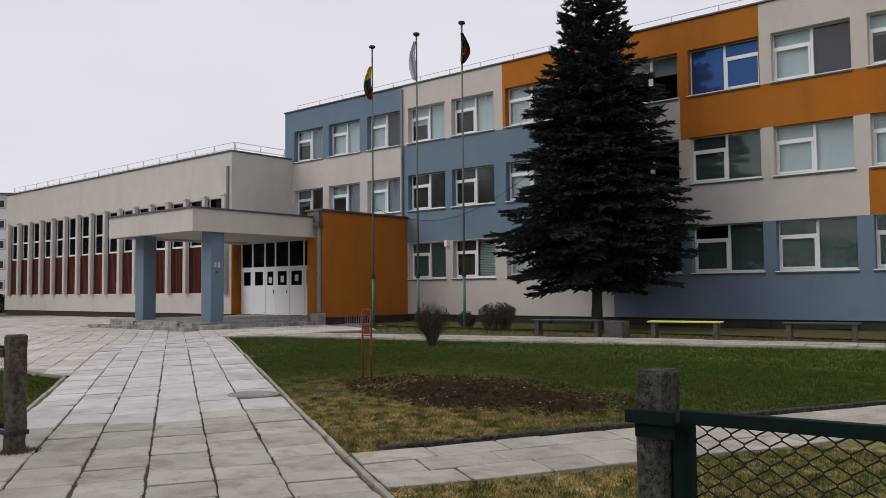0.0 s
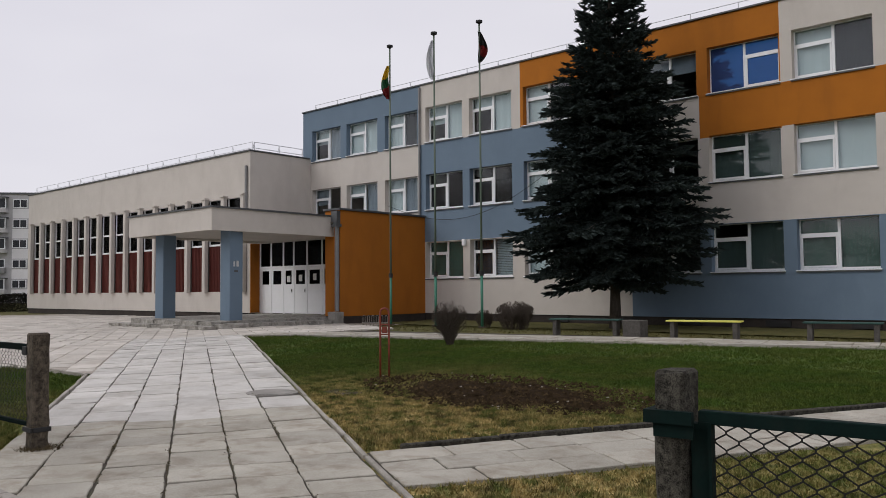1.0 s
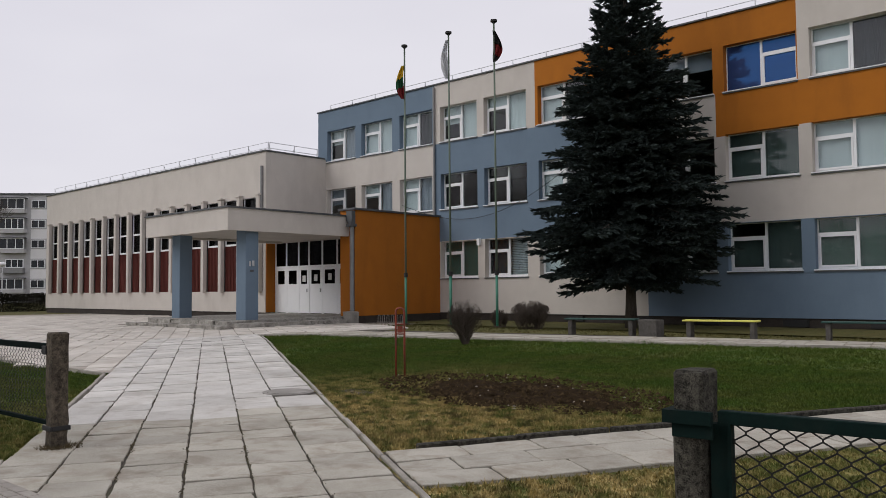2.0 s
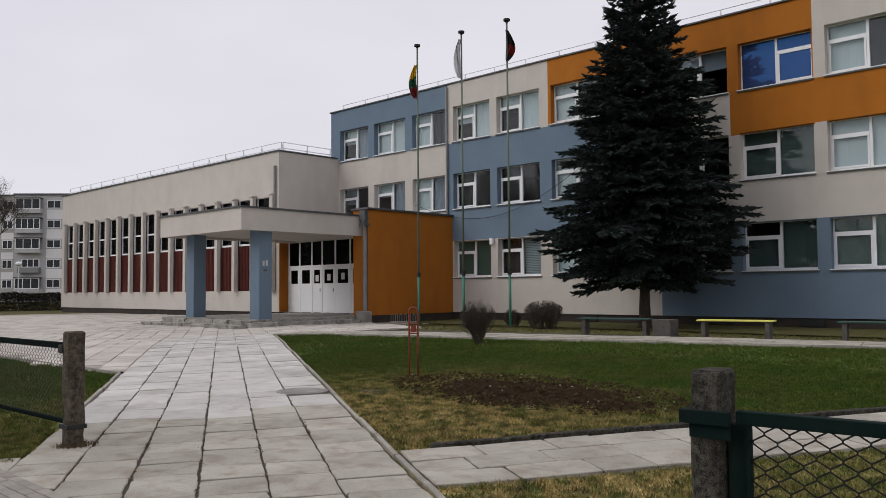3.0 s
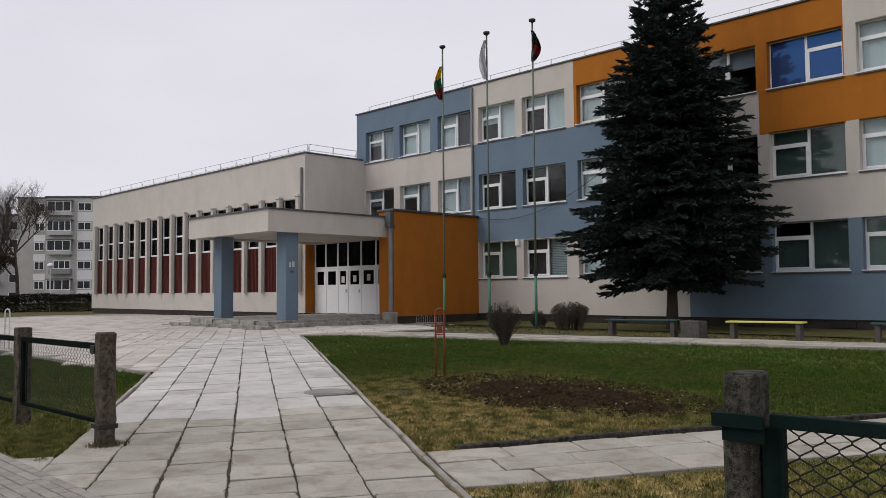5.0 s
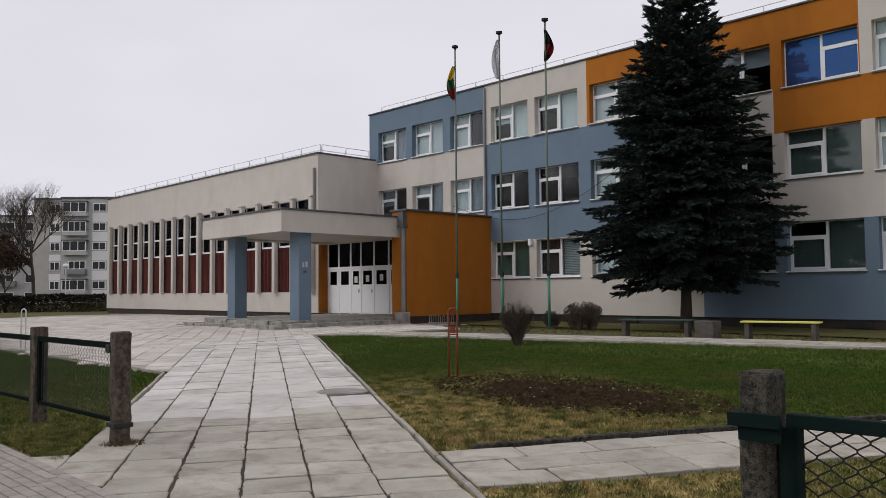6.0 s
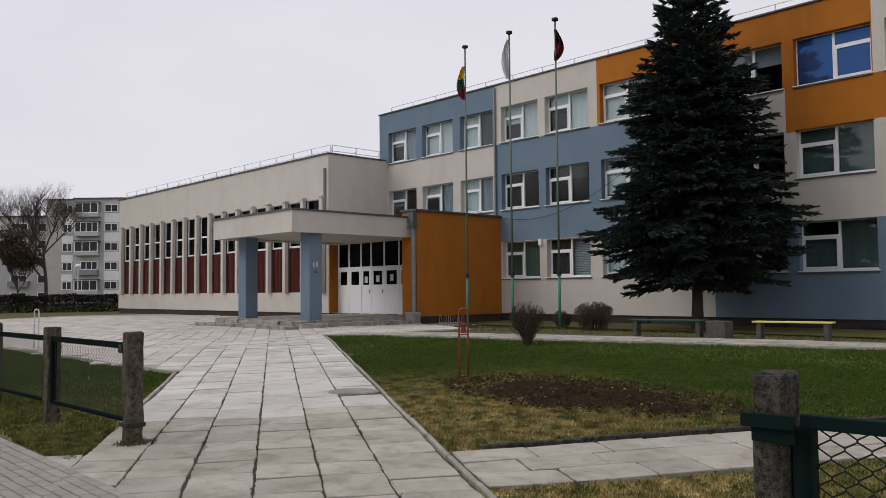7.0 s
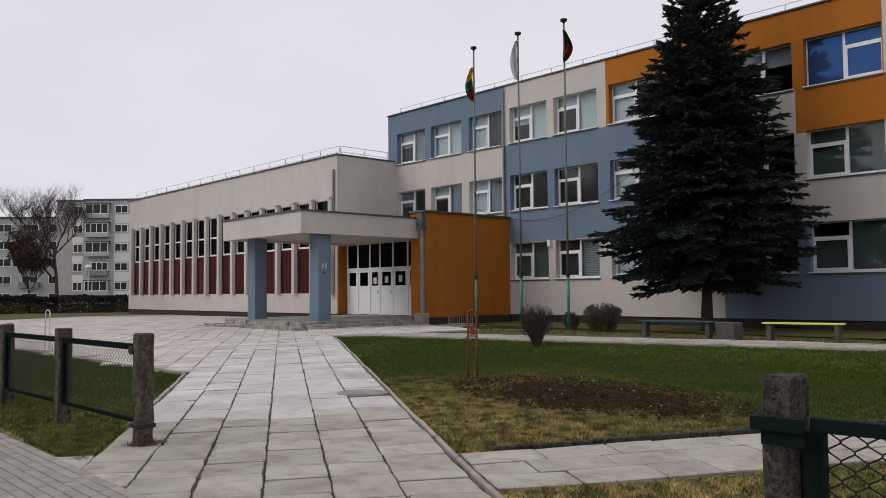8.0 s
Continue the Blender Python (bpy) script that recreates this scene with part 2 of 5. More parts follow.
def ground_height(y, x=0.0):
    """The plot rises gently from the street, dips again before the walls, and lies lower in the entrance court."""
    low = min(max((-x - 19.0) / 6.0, 0.0), 1.0)
    return 0.30 * min(max((y - 5.0) / 13.5, 0.0), 1.0) - (0.20 - 0.17 * low) * min(max((y - 20.0) / 4.5, 0.0), 1.0) - 0.17 * low * min(max((y - 7.0) / 6.0, 0.0), 1.0)
# ---- ground ----
WALK_O = Vector((-5.70, 5.27))          # the lawn's corner beside the walk
WALK_U = Vector((-0.854, 0.519))        # along the walk, towards the entrance
WALK_V = Vector((-0.519, -0.854))       # across it


def on_walk(u, v):
    p = WALK_O + WALK_U * u + WALK_V * v
    return p.x, p.y


def walk_uv(x, y):
    q = Vector((x, y)) - WALK_O
    return q.dot(WALK_U), q.dot(WALK_V)


def lawn_material():
    m = bpy.data.materials.new("lawn_grass")
    m.use_nodes = True
    n, l = m.node_tree.nodes, m.node_tree.links
    bsdf = n["Principled BSDF"]
    co = n.new("ShaderNodeNewGeometry")

    def noise_of(scale, detail=5.0):
        t = n.new("ShaderNodeTexNoise")
        t.inputs["Scale"].default_value = scale
        t.inputs["Detail"].default_value = detail
        l.new(co.outputs["Position"], t.inputs["Vector"])
        return t.outputs["Fac"]

    def ramp_of(fac, a, ca, b, cb):
        r = n.new("ShaderNodeValToRGB")
        r.color_ramp.elements[0].position, r.color_ramp.elements[0].color = a, ca
        r.color_ramp.elements[1].position, r.color_ramp.elements[1].color = b, cb
        l.new(fac, r.inputs[0])
        return r.outputs[0]

    def mixed(fac, a, b):
        x = n.new("ShaderNodeMix")
        x.data_type = "RGBA"
        l.new(fac, x.inputs["Factor"])
        l.new(a, x.inputs["A"])
        l.new(b, x.inputs["B"])
        return x.outputs["Result"]

    def slope(direction, origin, start, end, wobble):
        """0 to 1 along a direction over the ground, with an uneven edge."""
        d = n.new("ShaderNodeVectorMath")
        d.operation = "SUBTRACT"
        d.inputs[1].default_value = origin
        l.new(co.outputs["Position"], d.inputs[0])
        e = n.new("ShaderNodeVectorMath")
        e.operation = "DOT_PRODUCT"
        e.inputs[1].default_value = direction
        l.new(d.outputs[0], e.inputs[0])
        k = n.new("ShaderNodeMath")
        k.operation = "MULTIPLY_ADD"
        k.inputs[1].default_value = wobble
        l.new(noise_of(0.8, 6.0), k.inputs[0])
        l.new(e.outputs["Value"], k.inputs[2])
        r = n.new("ShaderNodeMapRange")
        r.inputs["From Min"].default_value = start + wobble * 0.5
        r.inputs["From Max"].default_value = end + wobble * 0.5
        l.new(k.outputs[0], r.inputs["Value"])
        return r.outputs[0]

    green = ramp_of(noise_of(9.0), 0.35, (0.032, 0.064, 0.007, 1), 0.7, (0.115, 0.152, 0.024, 1))
    fresh = ramp_of(noise_of(40.0), 0.3, (0.024, 0.056, 0.006, 1), 0.7, (0.090, 0.148, 0.020, 1))
    patch = ramp_of(noise_of(1.3), 0.4, (0, 0, 0, 1), 0.65, (1, 1, 1, 1))
    green = mixed(patch, green, fresh)
    pale = ramp_of(noise_of(22.0), 0.3, (0.05, 0.058, 0.012, 1), 0.7, (0.16, 0.155, 0.042, 1))
    green = mixed(ramp_of(noise_of(0.7, 8.0), 0.46, (0, 0, 0, 1), 0.66, (0.55, 0.55, 0.55, 1)), green, pale)
    clump = ramp_of(noise_of(4.0, 8.0), 0.56, (0, 0, 0, 1), 0.68, (0.45, 0.45, 0.45, 1))
    green = mixed(clump, green, ramp_of(noise_of(30.0), 0.3, (0.012, 0.026, 0.004, 1), 0.7, (0.035, 0.055, 0.01, 1)))
    straw = ramp_of(noise_of(30.0), 0.3, (0.22, 0.165, 0.055, 1), 0.72, (0.66, 0.51, 0.22, 1))
    earth = ramp_of(noise_of(14.0), 0.3, (0.05, 0.046, 0.015, 1), 0.7, (0.17, 0.135, 0.05, 1))
    dead = mixed(ramp_of(noise_of(4.5, 7.0), 0.36, (0, 0, 0, 1), 0.56, (1, 1, 1, 1)), earth, straw)
    tuft = ramp_of(noise_of(5.5, 7.0), 0.38, (0.25, 0.25, 0.25, 1), 0.56, (1, 1, 1, 1))
    near = slope((-0.854, 0.519, 0), (-5.70, 5.27, 0), 7.5, 3.0, 4.0)
    beside = slope((-0.519, -0.854, 0), (-5.70, 5.27, 0), -4.6, -1.6, 2.0)
    street = slope((0.854, -0.519, 0), (-5.70, 5.27, 0), 1.0, 1.6, 0.6)
    over = slope((-0.519, -0.854, 0), (-5.70, 5.27, 0), 3.2, 3.0, 0.0)
    part_near = n.new("ShaderNodeMath")
    part_near.operation = "MULTIPLY"
    l.new(near, part_near.inputs[0])
    l.new(beside, part_near.inputs[1])
    street_or = n.new("ShaderNodeMath")
    street_or.operation = "MAXIMUM"
    l.new(part_near.outputs[0], street_or.inputs[0])
    half_street = n.new("ShaderNodeMath")
    half_street.operation = "MULTIPLY"
    half_street.inputs[1].default_value = 0.55
    l.new(street, half_street.inputs[0])
    l.new(half_street.outputs[0], street_or.inputs[1])
    weaker = n.new("ShaderNodeMapRange")
    weaker.inputs["To Min"].default_value = 0.42
    l.new(over, weaker.inputs["Value"])
    near_all = n.new("ShaderNodeMath")
    near_all.operation = "MULTIPLY"
    l.new(street_or.outputs[0], near_all.inputs[0])
    l.new(weaker.outputs[0], near_all.inputs[1])
    bed = slope((-0.155, 0.988, 0), (-15.8, 17.2, 0), 0.0, 1.2, 1.0)
    thin = n.new("ShaderNodeMath")
    thin.operation = "MULTIPLY"
    thin.inputs[1].default_value = 0.3
    l.new(bed, thin.inputs[0])
    mask = n.new("ShaderNodeMath")
    mask.operation = "MAXIMUM"
    l.new(near_all.outputs[0], mask.inputs[0])
    l.new(thin.outputs[0], mask.inputs[1])
    part_of = n.new("ShaderNodeMath")
    part_of.operation = "MULTIPLY"
    l.new(mask.outputs[0], part_of.inputs[0])
    l.new(tuft, part_of.inputs[1])
    # Thin brown ground by the building, its colour also darkened for the spruce's shade.
    bare = ramp_of(noise_of(12.0), 0.3, (0.035, 0.026, 0.012, 1), 0.7, (0.12, 0.09, 0.042, 1))
    worn = n.new("ShaderNodeMath")
    worn.operation = "MULTIPLY"
    worn.inputs[1].default_value = 0.55
    l.new(bed, worn.inputs[0])
    l.new(mixed(worn.outputs[0], mixed(part_of.outputs[0], green, dead), bare), bsdf.inputs["Base Color"])
    bsdf.inputs["Roughness"].default_value = 0.9
    bsdf.inputs["Specular IOR Level"].default_value = 0.2
    b = n.new("ShaderNodeBump")
    b.inputs["Strength"].default_value = 0.8
    b.inputs["Distance"].default_value = 0.03
    l.new(noise_of(35.0), b.inputs["Height"])
    l.new(b.outputs[0], bsdf.inputs["Normal"])
    return m


M_LAWN = lawn_material()


def ground_sheet():
    far = [60, 90, 140, 220, 400, 800, 1600]
    xs = [-a - 60 for a in far[::-1]] + [-110, -90, -75] + [-65 + i for i in range(0, 76)] + [14, 20, 30, 45] + far
    ys = [-a for a in far[::-1]] + [-30, -15, -5] + [i * 0.5 for i in range(0, 60)] + [32, 38, 46] + far
    bm = bmesh.new()
    rows = []
    for y in ys:
        rows.append([bm.verts.new((x, y, ground_height(y, x) - (0.06 if x < -14.2 and 6.6 < y < 26 else 0.046) + (0.010 * noise.noise((x * 0.9, y * 0.9, 0)) if abs(x) < 60 and 2.6 < y < 28 else -0.004))) for x in xs])
    for a, b in zip(rows, rows[1:]):
        for k in range(len(xs) - 1):
            bm.faces.new((a[k], a[k + 1], b[k + 1], b[k]))
    return tagged(part("ground", bm, M_LAWN, smooth=True), "green lawn with dry straw patches round the school", "ground", kind="structure")


ground_sheet()


def sheet(name, corners, mat, lift, label, category, step=1.0):
    """A flat piece of ground that follows the rise: a strip between two edge lines."""
    bm = bmesh.new()
    (a0, a1), (b0, b1) = corners
    count = max(2, int((Vector(a1) - Vector(a0)).length / step))
    rows = []
    for i in range(count + 1):
        k = i / count
        p, q = Vector(a0).lerp(Vector(a1), k), Vector(b0).lerp(Vector(b1), k)
        line = []
        for j in range(41):
            r = p.lerp(q, j / 40)
            line.append(bm.verts.new((r.x, r.y, ground_height(r.y, r.x) + lift)))
        rows.append(line)
    for a, b in zip(rows, rows[1:]):
        for j in range(40):
            bm.faces.new((a[j], a[j + 1], b[j + 1], b[j]))
    bmesh.ops.recalc_face_normals(bm, faces=bm.faces)
    return tagged(part(name, bm, mat), label, category, kind="structure")


walk_base = sheet("walkway", ((on_walk(-4.6, 0.05), on_walk(19.2, 0.05)), (on_walk(-4.6, 3.28), on_walk(19.2, 3.28))), M_JOINT, -0.017, "straight walkway of large worn concrete slabs", "walkway")
cross_base = sheet("side_path", ((on_walk(-0.06, -0.05), on_walk(-0.06, -14.0)), (on_walk(-1.46, -0.05), on_walk(-1.46, -14.0))), M_JOINT, -0.028, "narrow side path of pale concrete slabs", "path")
far_base = sheet("building_path", (((-21.2, 14.7), (9.0, 20.5)), ((-21.6, 16.9), (9.0, 21.85))), M_JOINT, -0.022, "narrow concrete path along the building", "path")
plaza_base = sheet("plaza", ((on_walk(8.4, 3.25), (-23.9, 12.5)), ((-56.0, 6.6), (-56.0, 14.0))), M_DUST, -0.016, "wide paved forecourt of worn concrete slabs", "plaza")
sheet("entrance_court", (((-23.9, 12.5), (-24.0, 24.7)), ((-56.0, 14.0), (-56.0, 24.7))), M_DUST, -0.030, "paved court of worn slabs before the entrance", "court")
sheet("court_edge", ((on_walk(18.9, 0.05), (-20.9, 17.0)), (on_walk(18.9, 3.3), (-24.2, 24.0))), M_DUST, -0.034, "paved court of worn slabs before the entrance", "court")
M_ASPHALT = material("road_asphalt", (0.035, 0.035, 0.036), (0.06, 0.06, 0.06), 3, 0.9, 0.5, 90)
sheet("road", (((-120.0, -2.7), (60.0, -2.7)), ((-120.0, -9.0), (60.0, -9.0))), M_ASPHALT, -0.02, "grey asphalt street beside the pavement", "road", step=4.0)
pavement = sheet("pavement", (((-30.0, 2.5), (12.0, 2.5)), ((-30.0, -2.6), (12.0, -2.6))), M_JOINT, -0.012, "street pavement of small grey block pavers", "pavement")


def slab_mesh(name, w, d, mat, seed):
    """A slab with a worn, slightly chipped outline and a rounded arris."""
    rnd = random.Random(seed)
    bm = bmesh.new()
    outline = []
    for (ax, ay), (bx, by) in (((-1, -1), (1, -1)), ((1, -1), (1, 1)), ((1, 1), (-1, 1)), ((-1, 1), (-1, -1))):
        for k in range(4):
            t = k / 4
            inset = rnd.choice((0.0, 0.0, 0.002, 0.004, 0.009)) + (0.006 if k == 0 else 0.0)
            x, y = (ax + (bx - ax) * t) * w / 2, (ay + (by - ay) * t) * d / 2
            outline.append((x * (1 - 2 * inset / w), y * (1 - 2 * inset / d)))
    low = [bm.verts.new((x, y, -0.05)) for x, y in outline]
    mid = [bm.verts.new((x, y, -0.006)) for x, y in outline]
    top = [bm.verts.new((x * (1 - 0.014 / w), y * (1 - 0.014 / d), rnd.uniform(-0.001, 0.001))) for x, y in outline]
    for a, b in ((low, mid), (mid, top)):
        for k in range(16):
            bm.faces.new((a[k], a[(k + 1) % 16], b[(k + 1) % 16], b[k]))
    bm.faces.new(top)
    return mesh_of(bm, name, mat)
# ---- the school ----
FRONT = 28.77                       # face of the three-storey block
ROOF = 11.55
SILLS, HEADS = (2.09, 5.40, 8.70), (3.82, 7.12, 10.42)
COLUMNS = [(-35.20, -32.82), (-32.34, -29.96), (-29.41, -27.12), (-26.57, -24.23), (-23.81, -21.36), (-20.72, -18.28), (-17.86, -15.42), (-15.06, -12.72),
           (-12.30, -9.70), (-9.26, -6.70), (-6.20, -3.62), (-3.20, -0.62), (-0.16, 2.42), (2.88, 5.46)]
LEFT_END, RIGHT_END = -36.0, 7.4

school = thing("school_building", "three-storey school painted cream, blue and orange", "school building")


def paint_of(x, z):
    """Which render colour covers the wall at x along it and z up."""
    if z < SILLS[0] + 1.75:                                  # ground storey
        return "cream" if x < -15.55 else "blue"
    if x < -26.93:
        return "blue" if z > 8.62 else "cream"
    if x < -20.87:
        return "cream" if z > 8.62 else "blue"
    if x < -12.64:
        return "orange" if z > 8.66 else ("blue" if x < -15.3 else "cream")
    if x < -9.66:
        return "orange" if z > 7.06 else "cream"
    if z > 8.66:
        return "cream"
    if z > 7.12:
        return "orange"
    return "cream" if x < -6.30 or z > 5.36 else "orange"


PAINT = {"cream": M_CREAM, "blue": M_BLUE, "orange": M_ORANGE}


def facade():
    xs = sorted({LEFT_END, RIGHT_END, -26.93, -20.87, -12.64, -9.66, -6.30, -15.55, -15.3} | {a for c in COLUMNS for a in c})
    zs = sorted({0.42, ROOF, 3.84, 8.62, 8.66, 7.06, 5.36} | set(SILLS) | set(HEADS))
    meshes = {k: bmesh.new() for k in PAINT}
    for z0, z1 in zip(zs, zs[1:]):
        runs = []
        for x0, x1 in zip(xs, xs[1:]):
            xm, zm = (x0 + x1) / 2, (z0 + z1) / 2
            hole = any(a < xm < b for a, b in COLUMNS) and any(s < zm < h for s, h in zip(SILLS, HEADS))
            c = None if hole else paint_of(xm, zm)
            if runs and runs[-1][2] == c:
                runs[-1][1] = x1
            else:
                runs.append([x0, x1, c])
        for x0, x1, c in runs:
            if c:
                box(meshes[c], x0, x1, FRONT, FRONT + 0.36, z0, z1)
    for k, bm in meshes.items():
        part("wall", bm, PAINT[k], school, {"cream": "cream rendered wall panels", "blue": "blue-grey rendered wall panels", "orange": "orange rendered wall panels"}[k])


facade()
bm = bmesh.new()
for x0, x1 in ((LEFT_END, LEFT_END + 0.3), (RIGHT_END - 0.3, RIGHT_END)):
    box(bm, x0, x1, FRONT + 0.362, FRONT + 12, 0.42, ROOF)
box(bm, LEFT_END, RIGHT_END, FRONT + 12, FRONT + 12.3, 0.42, ROOF)
part("side_wall", bm, M_CREAM, school)
part("plinth", boxed(LEFT_END + 0.06, RIGHT_END - 0.06, FRONT + 0.07, FRONT + 0.4, -0.3, 0.419), M_DARKCONC, school, "dark brown concrete plinth")
part("roof", boxed(LEFT_END + 0.02, RIGHT_END - 0.02, FRONT + 0.02, FRONT + 12.28, ROOF - 0.55, ROOF - 0.3), M_METAL, school)
part("roof_flashing", boxed(LEFT_END - 0.06, RIGHT_END + 0.06, FRONT - 0.07, FRONT + 0.42, ROOF + 0.002, ROOF + 0.07, bevel=0.01), M_METAL, school, "dark sheet metal edge along the roof")
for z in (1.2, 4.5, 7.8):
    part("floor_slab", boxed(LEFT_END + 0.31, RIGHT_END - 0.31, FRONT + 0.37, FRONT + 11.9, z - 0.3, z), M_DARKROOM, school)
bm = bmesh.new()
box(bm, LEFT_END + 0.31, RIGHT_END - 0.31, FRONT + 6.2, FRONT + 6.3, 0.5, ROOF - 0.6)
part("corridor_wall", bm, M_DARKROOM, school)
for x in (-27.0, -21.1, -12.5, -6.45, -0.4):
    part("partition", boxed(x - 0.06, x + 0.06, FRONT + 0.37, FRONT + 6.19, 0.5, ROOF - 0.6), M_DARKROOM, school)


def frame_bars(bm, x0, x1, z0, z1, w, y0, y1):
    box(bm, x0, x1, y0, y1, z0, z0 + w)
    box(bm, x0, x1, y0, y1, z1 - w, z1)
    box(bm, x0, x0 + w, y0 + 0.001, y1 - 0.001, z0 + w, z1 - w)
    box(bm, x1 - w, x1, y0 + 0.001, y1 - 0.001, z0 + w, z1 - w)


WINDOW_MESHES = {}


def window(x0, x1, z0, z1, mirrored=False, parent=school):
    """A white window: one half a fixed pane, the other a fanlight over an opening sash."""
    w, h = x1 - x0, z1 - z0
    key = (round(w, 2), round(h, 2), mirrored)
    if key not in WINDOW_MESHES:
        split = w * 0.50
        a0, a1 = (w - split, w) if mirrored else (0, split)
        b0, b1 = (0, w - split) if mirrored else (split, w)
        t = h * 0.70
        bm = bmesh.new()
        box(bm, 0, w, 0, 0.08, 0, 0.075)
        box(bm, 0, w, 0, 0.08, h - 0.03, h)
        for x in (0, w - 0.04):
            box(bm, x, x + 0.04, 0.001, 0.079, 0.075, h - 0.03)
        m = a0 if mirrored else a1
        box(bm, m - 0.045, m + 0.045, -0.002, 0.078, 0.075, h - 0.03)
        lo, hi = (a0 + 0.045, a1 - 0.04) if mirrored else (a0 + 0.04, a1 - 0.045)
        box(bm, lo, hi, 0.002, 0.076, t - 0.04, t + 0.04)
        frame = mesh_of(bm, "window_frame", M_WHITE)
        bm = bmesh.new()
        frame_bars(bm, lo + 0.004, hi - 0.004, 0.079, t - 0.044, 0.062, -0.022, 0.04)
        sash = mesh_of(bm, "sash", M_WHITE)
        panes = []
        for p0, p1, q0, q1 in ((lo + 0.067, hi - 0.067, 0.142, t - 0.107), (lo + 0.001, hi - 0.001, t + 0.041, h - 0.031),
                               ((b0 + 0.041, b1 - 0.046, 0.076, h - 0.031) if mirrored else (b0 + 0.046, b1 - 0.041, 0.076, h - 0.031))):
            panes.append(mesh_of(boxed(p0, p1, 0.012, 0.024, q0, q1), "pane", M_BLUEFOIL if mirrored else M_GLASS))
        sill_bm = bmesh.new()
        box(sill_bm, -0.05, w + 0.05, -0.34, 0.0, -0.04, -0.004, bevel=0.008)
        # The dark strip below the sill stands in for the shadow line under it.
        sill = (mesh_of(sill_bm, "sill", M_WHITE), mesh_of(boxed(-0.04, w + 0.04, -0.325, -0.271, -0.085, -0.041), "sill_shadow_strip", M_METAL))
        WINDOW_MESHES[key] = (frame, sash, panes, sill)
    frame, sash, panes, sill = WINDOW_MESHES[key]
    body = shared("window", frame, parent, pose(x0, FRONT + 0.27, z0))
    shared("sash", sash, body, Matrix())
    ledge = shared("sill", sill[0], body, Matrix())
    ledge["label"] = "white metal sill with a dark strip for its shadow"
    shared("sill_shadow_strip", sill[1], body, Matrix())
    for p in panes:
        shared("pane", p, body, Matrix()).visible_shadow = False
    return body


for storey in range(3):
    for c, (x0, x1) in enumerate(COLUMNS):
        window(x0, x1, SILLS[storey], HEADS[storey], mirrored=(storey == 2 and c == 8))

# ---- the low wing with fins ----
WING_X0, WING_X1, WING_Y, WING_TOP = -63.65, -35.33, 24.75, 8.85
wing = thing("assembly_wing", "low cream wing with upright fins and red-brown panels", "building wing")
FIN_FIRST, FIN_STEP, FIN_COUNT = -62.75, 1.80, 16
for q in ((WING_X0, WING_X1, WING_Y, WING_Y + 0.3, 6.50, WING_TOP), (WING_X0, WING_X1, WING_Y, WING_Y + 0.3, 0.40, 1.50),
          (WING_X0, FIN_FIRST - 0.16, WING_Y + 0.001, WING_Y + 0.299, 1.50, 6.50),
          (FIN_FIRST + FIN_STEP * (FIN_COUNT - 1) + 0.16, WING_X1, WING_Y + 0.001, WING_Y + 0.299, 1.50, 6.50),
          (WING_X1 - 0.3, WING_X1, WING_Y + 0.301, FRONT - 0.004, 0.40, WING_TOP), (WING_X0, WING_X0 + 0.3, WING_Y + 0.301, FRONT + 8, 0.40, WING_TOP)):
    part("wall", boxed(*q), M_CREAM, wing)
part("plinth", boxed(WING_X0 + 0.05, WING_X1 - 0.05, WING_Y + 0.06, WING_Y + 0.35, -0.2, 0.399), M_DARKCONC, wing)
part("roof", boxed(WING_X0 + 0.01, WING_X1 - 0.01, WING_Y + 0.01, FRONT + 8, WING_TOP - 0.4, WING_TOP - 0.2), M_METAL, wing)
part("roof_flashing", boxed(WING_X0 - 0.06, WING_X1 + 0.06, WING_Y - 0.08, FRONT - 0.1, WING_TOP + 0.002, WING_TOP + 0.08, bevel=0.01), M_METAL, wing)
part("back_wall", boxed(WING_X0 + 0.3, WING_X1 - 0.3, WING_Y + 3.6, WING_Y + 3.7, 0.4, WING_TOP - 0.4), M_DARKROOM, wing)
fin_bm = boxed(-0.14, 0.14, -0.24, -0.001, 1.46, 6.56, bevel=0.015)
box(fin_bm, -0.19, 0.19, -0.30, -0.001, 6.561, 6.66, bevel=0.01)
fin_mesh = mesh_of(fin_bm, "fin", M_CREAM)
PANEL_W = FIN_STEP - 0.30
panel_bm = bmesh.new()
ribs = []
for i in range(41):
    deep = 0.03 if i % 4 in (1, 2) else 0.0
    px = 0.152 + i * (PANEL_W - 0.004) / 40
    ribs.append([panel_bm.verts.new((px, 0.06 + deep, z)) for z in (1.503, 3.985)])
for a, b in zip(ribs, ribs[1:]):
    panel_bm.faces.new((a[0], b[0], b[1], a[1]))
bmesh.ops.solidify(panel_bm, geom=panel_bm.faces[:], thickness=-0.02)
panel_mesh = mesh_of(panel_bm, "ribbed_panel", M_RED)
bm = bmesh.new()
frame_bars(bm, 0.152, 0.15 + PANEL_W - 0.002, 3.99, 6.498, 0.016, 0.05, 0.13)
hall_frame = mesh_of(bm, "window_frame", M_WHITE)
hall_bars = [mesh_of(boxed(0.169, 0.131 + PANEL_W, 0.048, 0.126, z0, z1), "crossbar", M_WHITE) for z0, z1 in ((4.007, 4.09), (5.14, 5.24))]
hall_pane = mesh_of(boxed(0.169, 0.131 + PANEL_W, 0.13, 0.138, 4.03, 6.462), "pane", M_DOORGLASS)
